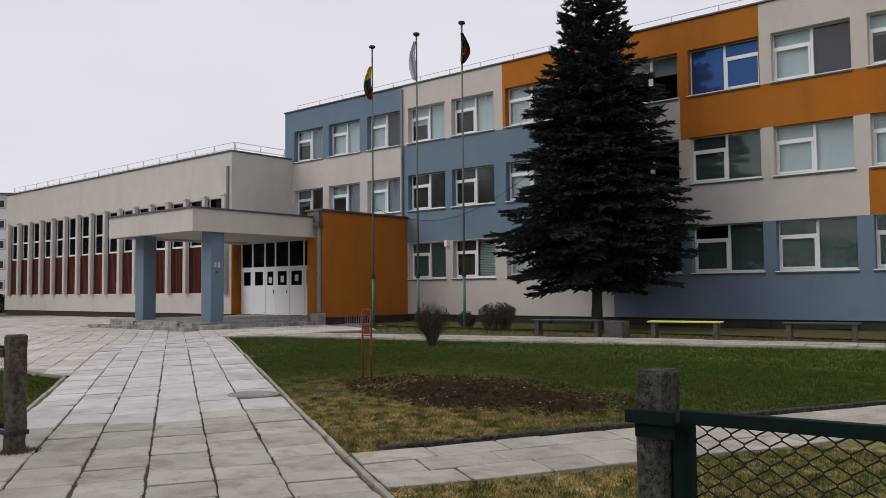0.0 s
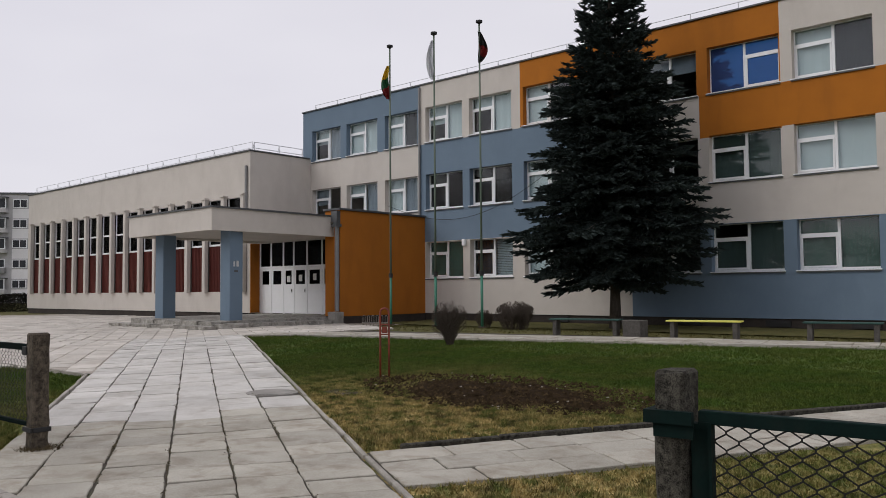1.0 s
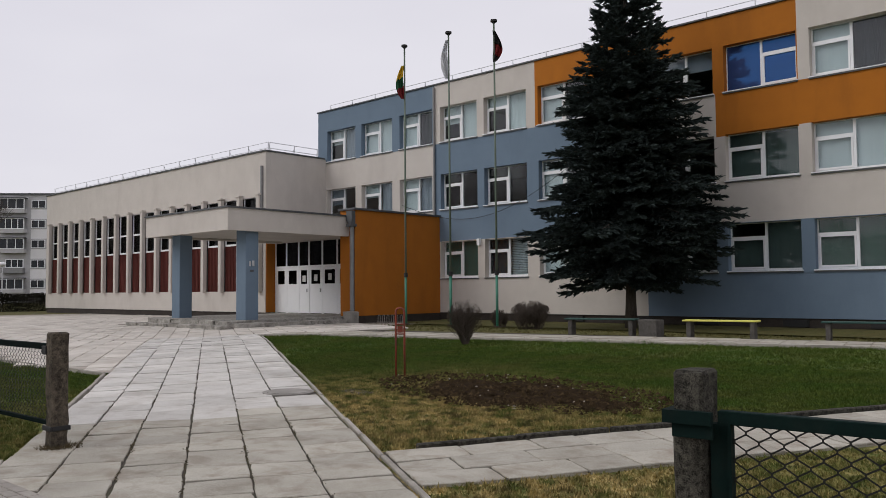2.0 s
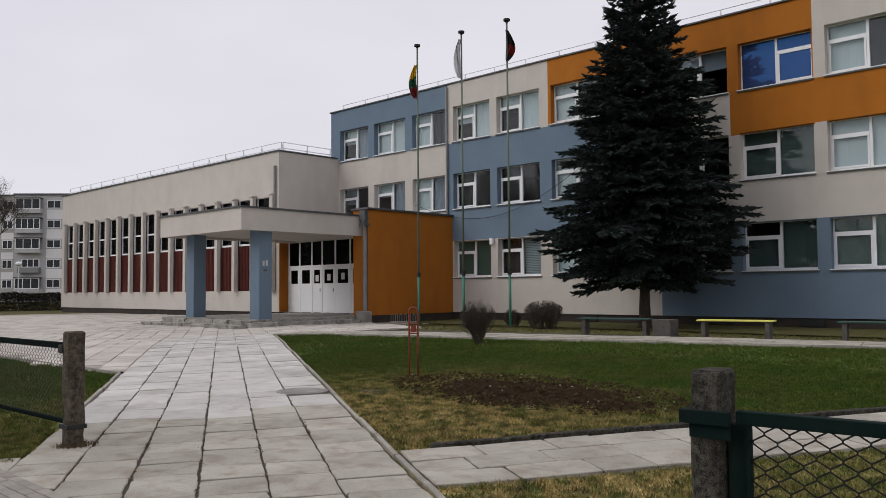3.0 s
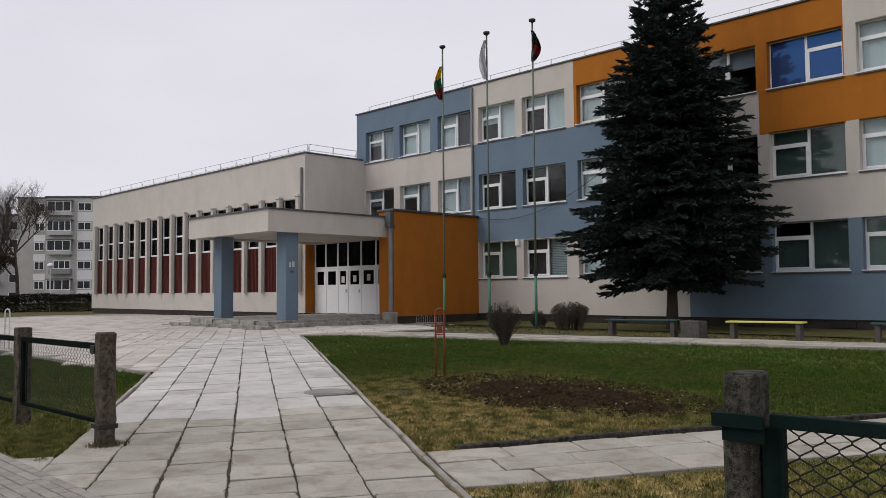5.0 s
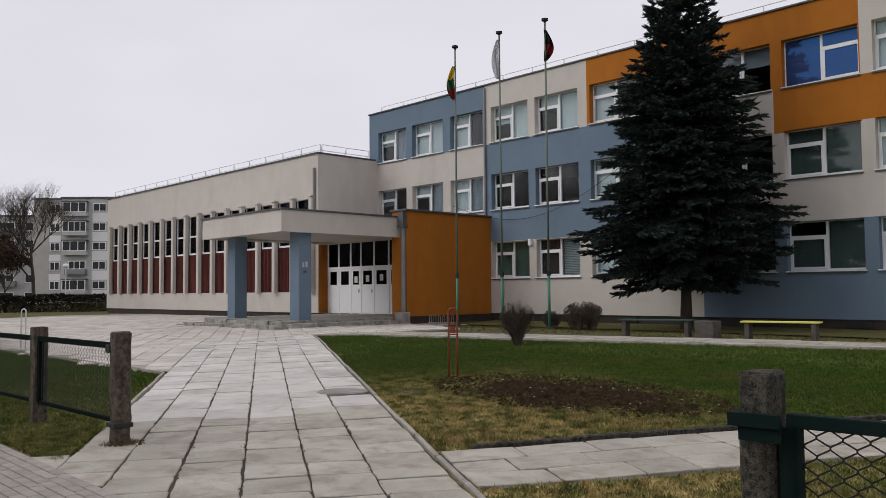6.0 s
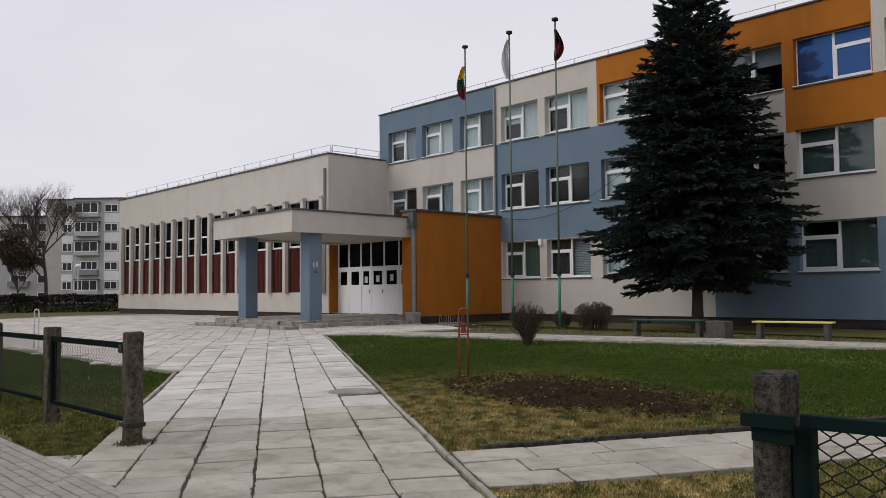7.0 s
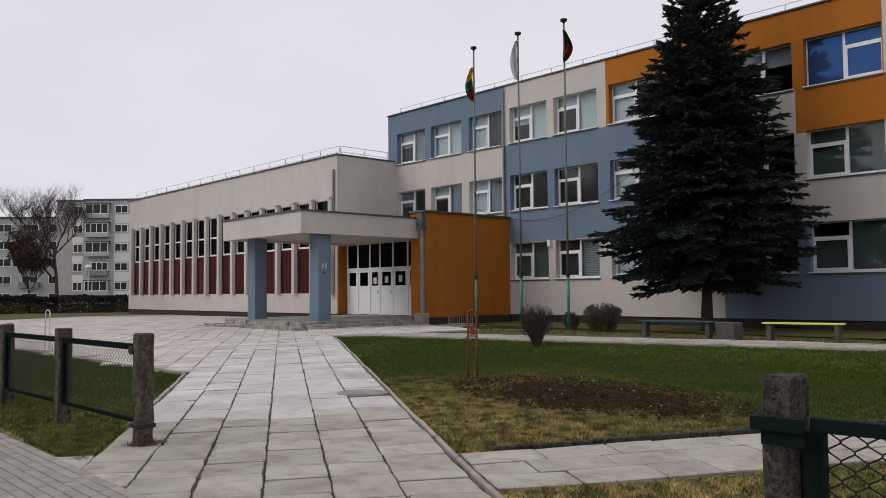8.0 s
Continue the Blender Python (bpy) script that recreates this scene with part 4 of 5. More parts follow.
def spruce(x, y, z):
    tree = thing("spruce_tree", "tall dark blue-green spruce with drooping boughs", "tree", at=(x, y, z))
    part("trunk", tubed([(0, 0, -0.05), (0.02, 0, 1.2), (0.05, 0.02, 4), (0.0, 0.02, 8), (-0.02, 0.0, 13.6)], 0.23, 10, 0.03), M_BARK, tree, smooth=True)
    profile = [(1.25, 2.0), (1.6, 2.7), (2.2, 3.15), (3.2, 3.6), (4.4, 3.3), (6.0, 2.8), (7.4, 2.5), (8.7, 2.12), (9.6, 1.72), (10.5, 1.36), (11.7, 1.02), (13.0, 0.55), (14.2, 0.1)]

    def reach(h):
        """How far the boughs stand out where their tips are at this height."""
        for (a, ra), (b, rb) in zip(profile, profile[1:]):
            if a <= h <= b:
                return ra + (rb - ra) * (h - a) / (b - a)
        return profile[0][1] if h < 1.25 else 0.1

    rr = random.Random(11)
    verts, faces = [], []
    woody = bmesh.new()

    def finger(p, d, size):
        """A twig thick with needles: blades that hug it and stand off a little."""
        side = d.cross(Vector((0.1, 0.05, 1))).normalized()
        up = side.cross(d).normalized()
        a0 = rr.uniform(0, 6.28)
        for k in range(6):
            a = a0 + k * 1.047
            off = side * math.cos(a) + up * math.sin(a)
            foot = p + d * size * (0.14 * k - 0.1)
            tip = foot + (d * rr.uniform(0.5, 0.8) + off * rr.uniform(0.12, 0.30)) * size
            w = off.cross(d).normalized() * size * 0.15
            b = len(verts)
            verts.extend(((foot - w)[:], (foot + w)[:], tip[:]))
            faces.append((b, b + 1, b + 2))

    tip_h = 1.35
    while tip_h < 14.1:
        r_here = reach(tip_h)
        count = int(8 + r_here * 3.4)
        spin = rr.uniform(0, 6.28)
        for i in range(count):
            a = spin + 6.283 * i / count + rr.uniform(-0.28, 0.28)
            length = r_here * rr.choice((0.55, 0.7, 0.8, 0.88, 0.94, 1.0, 1.05)) * rr.uniform(0.93, 1.05)
            low = max(0.0, 1 - tip_h / 9.0)
            sag = length * (0.02 + 0.34 * low + rr.uniform(-0.08, 0.10)) - (0.30 * length if tip_h > 9.5 else 0.0)
            root = tip_h + rr.uniform(-0.15, 0.15) + sag
            pts = []
            segs = 7
            for s in range(segs + 1):
                k = s / segs
                dz = -sag * (1.35 * k ** 1.2 - 0.35 * k ** 4)
                pts.append(Vector((math.cos(a) * length * k, math.sin(a) * length * k, root + dz)))
            tube(woody, [p[:] for p in pts[::3]], 0.03 * length / 3 + 0.008, 4, 0.006, cap=False)
            steps = max(4, int(length / 0.13))
            for s in range(steps):
                k = 0.15 + 0.85 * (s + rr.random()) / steps
                seg = min(segs - 1, int(k * segs))
                p = pts[seg].lerp(pts[seg + 1], k * segs - seg)
                d = (pts[seg + 1] - pts[seg]).normalized()
                side = d.cross(Vector((0, 0, 1))).normalized()
                twig = (0.22 + 0.55 * length / 3.4 * (1.08 - k)) * rr.uniform(0.7, 1.2)
                for sg in (-1, 1):
                    dd = (d * rr.uniform(0.7, 1.0) + side * sg * rr.uniform(0.6, 1.0) + Vector((0, 0, rr.uniform(-0.35, 0.12)))).normalized()
                    q = p
                    m = max(1, int(twig / 0.13))
                    for t in range(m):
                        finger(q, dd, rr.uniform(0.19, 0.27))
                        if t and rr.random() < 0.6:
                            fork = (dd + side * rr.uniform(-0.9, 0.9) + Vector((0, 0, rr.uniform(-0.3, 0.3)))).normalized()
                            finger(q, fork, rr.uniform(0.15, 0.22))
                        q = q + dd * (twig / m)
                        dd = (dd + Vector((0, 0, rr.uniform(-0.16, 0.12)))).normalized()
                if rr.random() < 0.5:
                    finger(p, (d + Vector((0, 0, rr.uniform(0.2, 0.9)))).normalized(), rr.uniform(0.15, 0.24))
            for t in range(3):
                finger(pts[-1] - (pts[-1] - pts[-2]) * 0.4 * t, (pts[-1] - pts[-2] + Vector((0, 0, 0.10))).normalized(), 0.26)
        tip_h += 0.25 + 0.08 * rr.random()
    for s in range(6):
        finger(Vector((0, 0, 13.2 + s * 0.16)), Vector((0.02, 0, 1)).normalized(), 0.3)
    part("bough", woody, M_BARK, tree)
    me = bpy.data.meshes.new("crown")
    me.from_pydata(verts, [], faces)
    me.materials.append(M_NEEDLE)
    crown = new("crown", me)
    crown.parent = tree
    tagged(crown, "dense dark needle sprays", kind="stuff")
    return tree


spruce(-14.5, 25.55, 0.10)

# ---- bare shrubs ----
M_TWIG = material("brown_twigs", (0.04, 0.03, 0.023), (0.10, 0.078, 0.06), 12, 0.95, 0.0, 60)


def shrub(x, y, z, height, width, stems, label, seed, vase=True):
    bush = thing("bare_shrub", label, "shrub", "bare shrubs before the school", at=(x, y, z))
    rr = random.Random(seed)
    twig_bm = bmesh.new()

    def grow(bm, p, d, length, rad, level):
        pts = [p]
        q = p
        for s in range(3):
            d = (d + Vector((rr.uniform(-0.16, 0.16), rr.uniform(-0.16, 0.16), 0.10))).normalized()
            q = q + d * length / 3
            centre = Vector((0, 0, height * 0.56))
            off = q - centre
            far_out = math.sqrt((off.x ** 2 + off.y ** 2) / (width * 0.52) ** 2 + (off.z / (height * 0.48)) ** 2)
            if far_out > 1 and off.z > -height * 0.2:
                q = centre + off * (rr.uniform(0.9, 1.04) / far_out)
            pts.append(q)
        tube(bm, pts, rad, 3, rad * 0.55, cap=False)
        if level:
            for s in range(7):
                k = rr.uniform(0.15, 1.0)
                i = min(2, int(k * 3))
                b = pts[i].lerp(pts[i + 1], k * 3 - i)
                nd = (d + Vector((rr.uniform(-1.3, 1.3), rr.uniform(-1.3, 1.3), rr.uniform(-0.3, 0.6)))).normalized()
                grow(twig_bm, b, nd, length * rr.uniform(0.35, 0.55), rad * 0.6, level - 1)

    for i in range(stems):
        a = rr.uniform(0, 6.28)
        lean = rr.random() ** 0.6
        foot = (0.10 if vase else 0.32) * width
        p = Vector((math.cos(a) * foot * lean, math.sin(a) * foot * lean, -0.03))
        out = (width / 2 - foot) * lean
        tip = Vector((p.x + math.cos(a) * out, p.y + math.sin(a) * out, height * rr.uniform(0.62, 0.85) * (1.0 - 0.22 * lean)))
        stem_bm = bmesh.new()
        grow(stem_bm, p, (tip - p).normalized(), (tip - p).length, 0.009, 2)
        part("stem", stem_bm, M_TWIG, bush)
    tagged(part("twig_crown", twig_bm, M_TWIG, bush), kind="stuff")


shrub(-12.86, 14.76, ground_height(14.76), 1.02, 0.85, 46, "vase-shaped bare shrub on the lawn", 1)
shrub(-15.3, 20.7, ground_height(20.7), 0.84, 1.25, 95, "low rounded bare shrub by the wall", 2, False)
shrub(-17.75, 22.2, ground_height(22.2), 0.58, 0.7, 50, "small bare shrub beside a flagpole", 3, False)

# ---- benches and planter ----
M_BENCH_G = material("dark_green_bench_paint", (0.012, 0.05, 0.042), (0.022, 0.072, 0.06), 5, 0.6, 0.2, 60, stretch=(0.5, 4, 4))
M_BENCH_Y = material("yellow_bench_paint", (0.60, 0.56, 0.10), (0.70, 0.66, 0.16), 5, 0.6, 0.2, 60, stretch=(0.5, 4, 4))
M_LEG = material("bench_leg_concrete", (0.05, 0.047, 0.04), (0.12, 0.11, 0.10), 8, 0.95, 0.8, 50)


def bench(x0, y0, x1, y1, mat, label):
    a, b = Vector((x0, y0, 0)), Vector((x1, y1, 0))
    mid, length = (a + b) / 2, (b - a).length
    turn = math.degrees(math.atan2(b.y - a.y, b.x - a.x))
    z = ground_height(mid.y) - 0.02
    ob = thing("bench", label, "bench", "benches along the path", at=(mid.x, mid.y, z), turn=turn)
    for k in range(3):
        part("seat_plank", boxed(-length / 2, length / 2, -0.2 + k * 0.135, -0.075 + k * 0.135, 0.40, 0.436, bevel=0.006), mat, ob)
    for s in (-1, 1):
        cx = s * (length / 2 - 0.14)
        part("leg", boxed(cx - 0.055, cx + 0.055, -0.149, 0.18, -0.05, 0.398, bevel=0.012), M_LEG, ob)


bench(-12.35, 18.36, -10.48, 18.80, M_BENCH_G, "dark green wooden bench on concrete legs")
bench(-9.20, 18.83, -7.46, 19.14, M_BENCH_Y, "bright yellow wooden bench on concrete legs")
bench(-6.14, 19.39, -4.55, 19.70, M_BENCH_G, "dark green wooden bench on concrete legs")
tagged(part("planter_block", rough_block(-10.36, -9.86, 18.62, 19.05, 0.25, 0.70, 0.012), M_LEG), "rough grey concrete planter between benches", "planter")

# ---- hoops ----
M_RED_PIPE = material("worn_red_pipe_paint", (0.13, 0.022, 0.011), (0.30, 0.05, 0.02), 10, 0.55, 0.2, 60, stain=(0.06, 0.03, 0.02), stain_scale=6, stain_amount=0.7)


def hoop(x, y, z, height, width, turn, mat, name, label, bars=()):
    ob = thing(name, label, "hoop", at=(x, y, z), turn=turn)
    r = width / 2
    pts = [(-r, 0, -0.06), (-r, 0, height * 0.5)] + [(-r * math.cos(a), 0, height - r + r * math.sin(a)) for a in np.linspace(0, math.pi, 9)] + [(r, 0, height * 0.5), (r, 0, -0.06)]
    part("bent_tube", tubed(pts, 0.017, 10), mat, ob, smooth=True)
    for bz in bars:
        part("crossbar", tubed([(-r, 0, bz), (r, 0, bz)], 0.012, 8), mat, ob)
    return ob


marker = hoop(-9.62, 9.42, ground_height(9.42) - 0.02, 1.13, 0.145, 35, M_RED_PIPE, "marker_hoop", "tall narrow red pipe hoop on the lawn", (0.70, 0.86))
part("tag", boxed(-0.045, 0.045, -0.008, 0.0, 0.72, 0.83), M_RED_PIPE, marker, "small rusty metal tag")
hoop(-23.8, 7.02, 0.03, 1.08, 0.14, 35, M_GALV, "steel_hoop", "narrow grey steel hoop on the forecourt")
rack = thing("bicycle_rack", "low pale grey bicycle rack by the orange wall", "bicycle rack", at=(-24.9, 23.75, 0.13), turn=25)
for k in range(6):
    bx = -0.55 + k * 0.2
    pts = [(bx, 0, 0), (bx, 0, 0.26)] + [(bx + 0.05 - 0.05 * math.cos(a), 0, 0.28 + 0.05 * math.sin(a)) for a in np.linspace(0.2, 2.9, 5)] + [(bx + 0.1, 0, 0.26), (bx + 0.1, 0, 0)]
    part("loop", tubed(pts, 0.010, 6), M_CONC, rack)
part("base_bar", tubed([(-0.6, 0, 0.03), (0.6, 0, 0.03)], 0.014, 6), M_CONC, rack)
cover = thing("manhole_cover", "round worn manhole cover set in the walkway", "manhole cover", at=(-9.62, 7.16, ground_height(7.16)))
part("rim", tubed([(0, 0, -0.05), (0, 0, 0.006)], 0.37, 28), M_CONC, cover)
part("lid", tubed([(0, 0, 0.002), (0, 0, 0.012)], 0.31, 28), M_CONC, cover)
tagged(part("inspection_cover", rough_block(-9.2, -8.62, 7.72, 8.02, 0.0, 0.045, 0.012), M_POST_BROWN), "small broken concrete cover in the grass", "cover")
# ---- fences of concrete posts and wire mesh ----
left_fence = thing("mesh_fence", "dark green wire mesh fence on weathered concrete posts", "fence", "fences along the street")
right_fence = thing("mesh_fence", "green steel fence with diamond mesh and a pebbly concrete post", "fence", "fences along the street")


def concrete_post(x, y, height, label, lean=(0, 0), seed=1):
    rr = random.Random(seed)
    bm = bmesh.new()
    box(bm, -0.08, 0.08, -0.08, 0.08, -0.2, height, bevel=0.014)
    bmesh.ops.subdivide_edges(bm, edges=[e for e in bm.edges if abs(e.verts[0].co.z - e.verts[1].co.z) > 0.5], cuts=8)
    for v in bm.verts:
        v.co += Vector((rr.uniform(-1, 1), rr.uniform(-1, 1), rr.uniform(-1, 1) if v.co.z > height - 0.05 else 0)) * 0.008
    ob = part("fence_post", bm, M_POST if x > -5 else M_POST_BROWN, right_fence if x > -5 else left_fence, label)
    ob.matrix_basis = pose(x, y, 0, lean[0], lean[1], 0)
    return ob


POST_R, POST_L1, POST_L2, POST_L3 = (-1.72, 3.66), (-8.20, 3.33), (-10.46, 3.26), (-12.62, 3.18)
concrete_post(*POST_R, 1.115, "pebbly grey concrete gate post with green straps", seed=2)
concrete_post(*POST_L1, 1.115, "weathered brown-grey concrete gate post in a grass tuft", (0.5, 0.6), 3)
concrete_post(*POST_L2, 1.115, "weathered concrete fence post between mesh panels", seed=4)
concrete_post(*POST_L3, 1.115, "weathered concrete fence post between mesh panels", seed=5)
for x in (-14.8, -17.0):
    concrete_post(x, 3.1, 1.115, "weathered concrete fence post between mesh panels", seed=int(-x))


def mesh_panel(a, b, z0, z1, cell_w, cell_h, wire, rail_w, label):
    """A steel frame between two points, filled with woven diamond wire."""
    a, b = Vector((*a, 0)), Vector((*b, 0))
    length = (b - a).length
    turn = math.degrees(math.atan2(b.y - a.y, b.x - a.x))
    bm = bmesh.new()
    box(bm, 0, length, -0.028, 0.028, z1 - rail_w, z1, bevel=0.004)
    box(bm, 0, length, -0.022, 0.022, z0, z0 + 0.04, bevel=0.004)
    for x in (0.0, length - 0.045):
        box(bm, x, x + 0.06, -0.03, 0.024, z0 + 0.03, z1 - rail_w + 0.01)
    ob = part("panel_frame", bm, M_GREEN_PAINT if a.x > -5 else M_OLD_PAINT, right_fence if a.x > -5 else left_fence, label)
    ob.matrix_basis = pose(a.x, a.y, 0, 0, 0, turn)
    bm = bmesh.new()
    lo, hi = z0 + 0.03, z1 - rail_w + 0.01
    rows = int((hi - lo) / (cell_h / 2))
    n = int((length - 0.05) / cell_w)
    for i in range(n + 1):
        x = 0.04 + i * cell_w
        pts = []
        for k in range(rows + 1):
            s = 1 if (k + i) % 2 else -1
            z, turn_z = lo + (hi - lo) * k / rows, 0.16 * (hi - lo) / rows
            for dz in (-turn_z, turn_z):
                pts.append((x + s * (cell_w * 0.5 - wire * 0.4), 0.004 * (1 if k % 2 else -1), min(max(z + dz, lo), hi + 0.001 * dz)))
        tube(bm, pts, wire, 3, cap=False)
    tagged(part("wire_mesh", bm, M_WIRE, ob), kind="stuff")
    return ob


right_panel = mesh_panel((-1.60, 3.655), (1.4, 3.93), 0.12, 0.935, 0.054, 0.082, 0.0046, 0.062, "green steel fence panel with rusty diamond mesh")
part("strap", boxed(-0.23, 0.0, -0.12, -0.085, 0.875, 0.935), M_GREEN_PAINT, right_panel, "green steel strap round the post")
part("strap", boxed(-0.23, -0.185, -0.084, 0.1, 0.875, 0.935), M_GREEN_PAINT, right_panel)
part("plate", boxed(-0.19, 0.0, -0.098, -0.084, 0.81, 0.874), M_GREEN_PAINT, right_panel)
part("gate_stile", boxed(-0.034, 0.045, -0.03, 0.03, 0.12, 0.874), M_GREEN_PAINT, right_panel)
for a, b in ((POST_L2, POST_L1), (POST_L3, POST_L2), ((-14.8, 3.1), POST_L3), ((-17.0, 3.1), (-14.8, 3.1))):
    mesh_panel((a[0] + 0.085, a[1] - 0.02), (b[0] - 0.085, b[1] - 0.02), 0.20, 1.0, 0.038, 0.062, 0.0026, 0.06, "dark green steel fence panel with wire mesh")
bm = bmesh.new()
box(bm, -8.30, -8.10, 3.226, 3.244, 0.165, 0.21, bevel=0.004)
box(bm, -8.112, -8.096, 3.245, 3.42, 0.165, 0.21, bevel=0.004)
part("strap", bm, M_BLACK, left_fence, "black steel strap round the gate post")
part("strap", boxed(-8.335, -8.24, 3.222, 3.246, 0.90, 0.985, bevel=0.005), M_BLACK, left_fence, "black steel clamp on the gate post")
# ---- distance: flats, hedge, bare trees, lamp ----
M_FLAT = material("grey_flat_render", (0.42, 0.415, 0.42), (0.54, 0.535, 0.535), 0.8, 0.9, 0.1, 20, stain=(0.20, 0.19, 0.18), stain_scale=0.25, stain_amount=0.4)
M_FLAT2 = material("beige_flat_render", (0.38, 0.365, 0.345), (0.48, 0.465, 0.44), 0.8, 0.9, 0.1, 20)
M_FLATWHITE = material("white_spandrel", (0.74, 0.73, 0.73), (0.82, 0.81, 0.81), 1.0, 0.8, 0.1, 20)
M_FARGLASS = material("dark_window_glass", (0.015, 0.017, 0.02), (0.05, 0.054, 0.06), 0.7, 0.15, 0.0, 5, spec=0.25)
M_HEDGE = material("dark_hedge", (0.008, 0.008, 0.006), (0.022, 0.02, 0.014), 2.5, 1.0, 0.0, 30, per_piece=0.15, spec=0.1)
M_LEAFBROWN = material("withered_brown_leaves", (0.03, 0.019, 0.013), (0.085, 0.05, 0.03), 2.0, 0.95, 0.0, 30, per_piece=0.35)
FLAT_AT, FLAT_TURN = (-120.55, 40.85, 0.2), 47.5


def far_window(parent, x0, x1, z0, z1, y, lights=2, depth=0.1):
    bm = bmesh.new()
    w = 0.09
    frame_bars(bm, x0, x1, z0, z1, w, y - depth, y + 0.02)
    for k in range(1, lights):
        x = x0 + (x1 - x0) * k / lights
        box(bm, x - w / 2, x + w / 2, y - depth + 0.002, y + 0.018, z0 + w, z1 - w)
    ob = part("window", bm, M_WHITE, parent)
    for k in range(lights):
        a, b = x0 + (x1 - x0) * k / lights + w / 2, x0 + (x1 - x0) * (k + 1) / lights - w / 2
        part("pane", boxed(a, b, y - 0.06, y - 0.04, z0 + w, z1 - w), M_FARGLASS, ob)


flats = thing("apartment_block", "five-storey grey apartment block with glazed bays", "apartment block", at=FLAT_AT, turn=FLAT_TURN)
part("wall", boxed(-0.45, 12.0, 0.0, 11.0, 0, 15.0), M_FLAT, flats)
part("wall", boxed(-4.85, -0.451, 0.9, 11.0, 0, 14.95), M_FLAT2, flats)
part("roof", boxed(-0.6, 12.1, -0.2, 11.1, 15.002, 15.2), M_METAL, flats)
part("roof", boxed(-5.0, -0.61, 0.75, 11.1, 14.952, 15.15), M_METAL, flats)
for s in range(5):
    zt = 14.35 - s * 2.77
    if s != 3:
        bay = part("bay", boxed(-0.05, 3.35, -0.85, -0.002, zt - 1.95, zt - 1.40), M_FLAT, flats)
        part("bay_roof", boxed(-0.1, 3.4, -0.95, -0.003, zt + 0.06, zt + 0.2), M_METAL, bay)
        far_window(bay, 0.0, 3.3, zt - 1.398, zt + 0.058, -0.75, 4 if s % 2 else 3, 0.1)
        part("bay_side", boxed(0.0, 0.08, -0.73, -0.004, zt - 1.398, zt + 0.058), M_WHITE, bay)
    else:
        bay = part("balcony", boxed(0.3, 3.2, -0.8, -0.002, zt - 1.95, zt - 1.2), M_PIPE, flats)
        far_window(bay, 0.6, 3.0, zt - 1.19, zt, -0.02, 3)
    far_window(flats, 3.95, 5.85, zt - 1.25, zt - 0.1, -0.003, 2)
    part("spandrel", boxed(3.9, 6.2, -0.03, -0.003, zt - 2.72, zt - 1.40), M_FLATWHITE, flats)
    far_window(flats, 7.6, 9.4, zt - 1.25, zt - 0.1, -0.003, 2)
    far_window(flats, -2.45, -1.05, zt - 1.3, zt - 0.1, 0.897, 2)
    if s > 0:
        part("spandrel", boxed(-2.6, -0.95, 0.87, 0.897, zt + 0.0, zt + 0.95), M_FLATWHITE, flats)
far = thing("apartment_block", "distant four-storey grey apartment row", "apartment block", at=(-148.0, 26.0, 0.2), turn=55.0)
part("wall", boxed(-40, 44.0, 0.0, 11.0, 0, 13.6), M_FLAT, far)
part("roof", boxed(-40.2, 44.2, -0.25, 11.1, 13.602, 13.85), M_METAL, far)
for s in range(5):
    zt = 12.9 - s * 2.75
    for k in range(20):
        x = -38 + k * 4.0
        if k % 3 == 1:
            part("balcony", boxed(x - 0.2, x + 2.8, -0.9, -0.004, zt - 2.1, zt - 1.2), M_PIPE, far)
        far_window(far, x, x + 2.4, zt - 1.5, zt - 0.2, -0.003, 2)


def hedge(a, b, height, width):
    rr = random.Random(21)
    a, b = Vector((*a, 0)), Vector((*b, 0))
    verts, faces = [], []
    d = (b - a).normalized()
    s = Vector((-d.y, d.x, 0))
    n = int((b - a).length * 1700)
    for _ in range(n):
        p = a.lerp(b, rr.random()) + s * rr.gauss(0, width * 0.3)
        h = height * (0.92 + 0.12 * noise.noise((p.x * 0.6, p.y * 0.6, 2)))
        p.z = ground_height(p.y, p.x) - 0.05 + h * (rr.random() if rr.random() < 0.82 else rr.uniform(0.62, 1.0))
        size = 0.085
        v = [p + Vector((rr.uniform(-1, 1), rr.uniform(-1, 1), rr.uniform(-1, 1))) * size for _ in range(3)]
        k = len(verts)
        verts.extend(q[:] for q in v)
        faces.append((k, k + 1, k + 2))
    me = bpy.data.meshes.new("hedge")
    me.from_pydata(verts, [], faces)
    me.materials.append(M_HEDGE)
    tagged(new("hedge", me), "dark clipped leafless hedge along the far lawn", "hedge", kind="stuff")


hedge((-74.0, 8.0), (-67.5, 31.0), 1.55, 1.0)


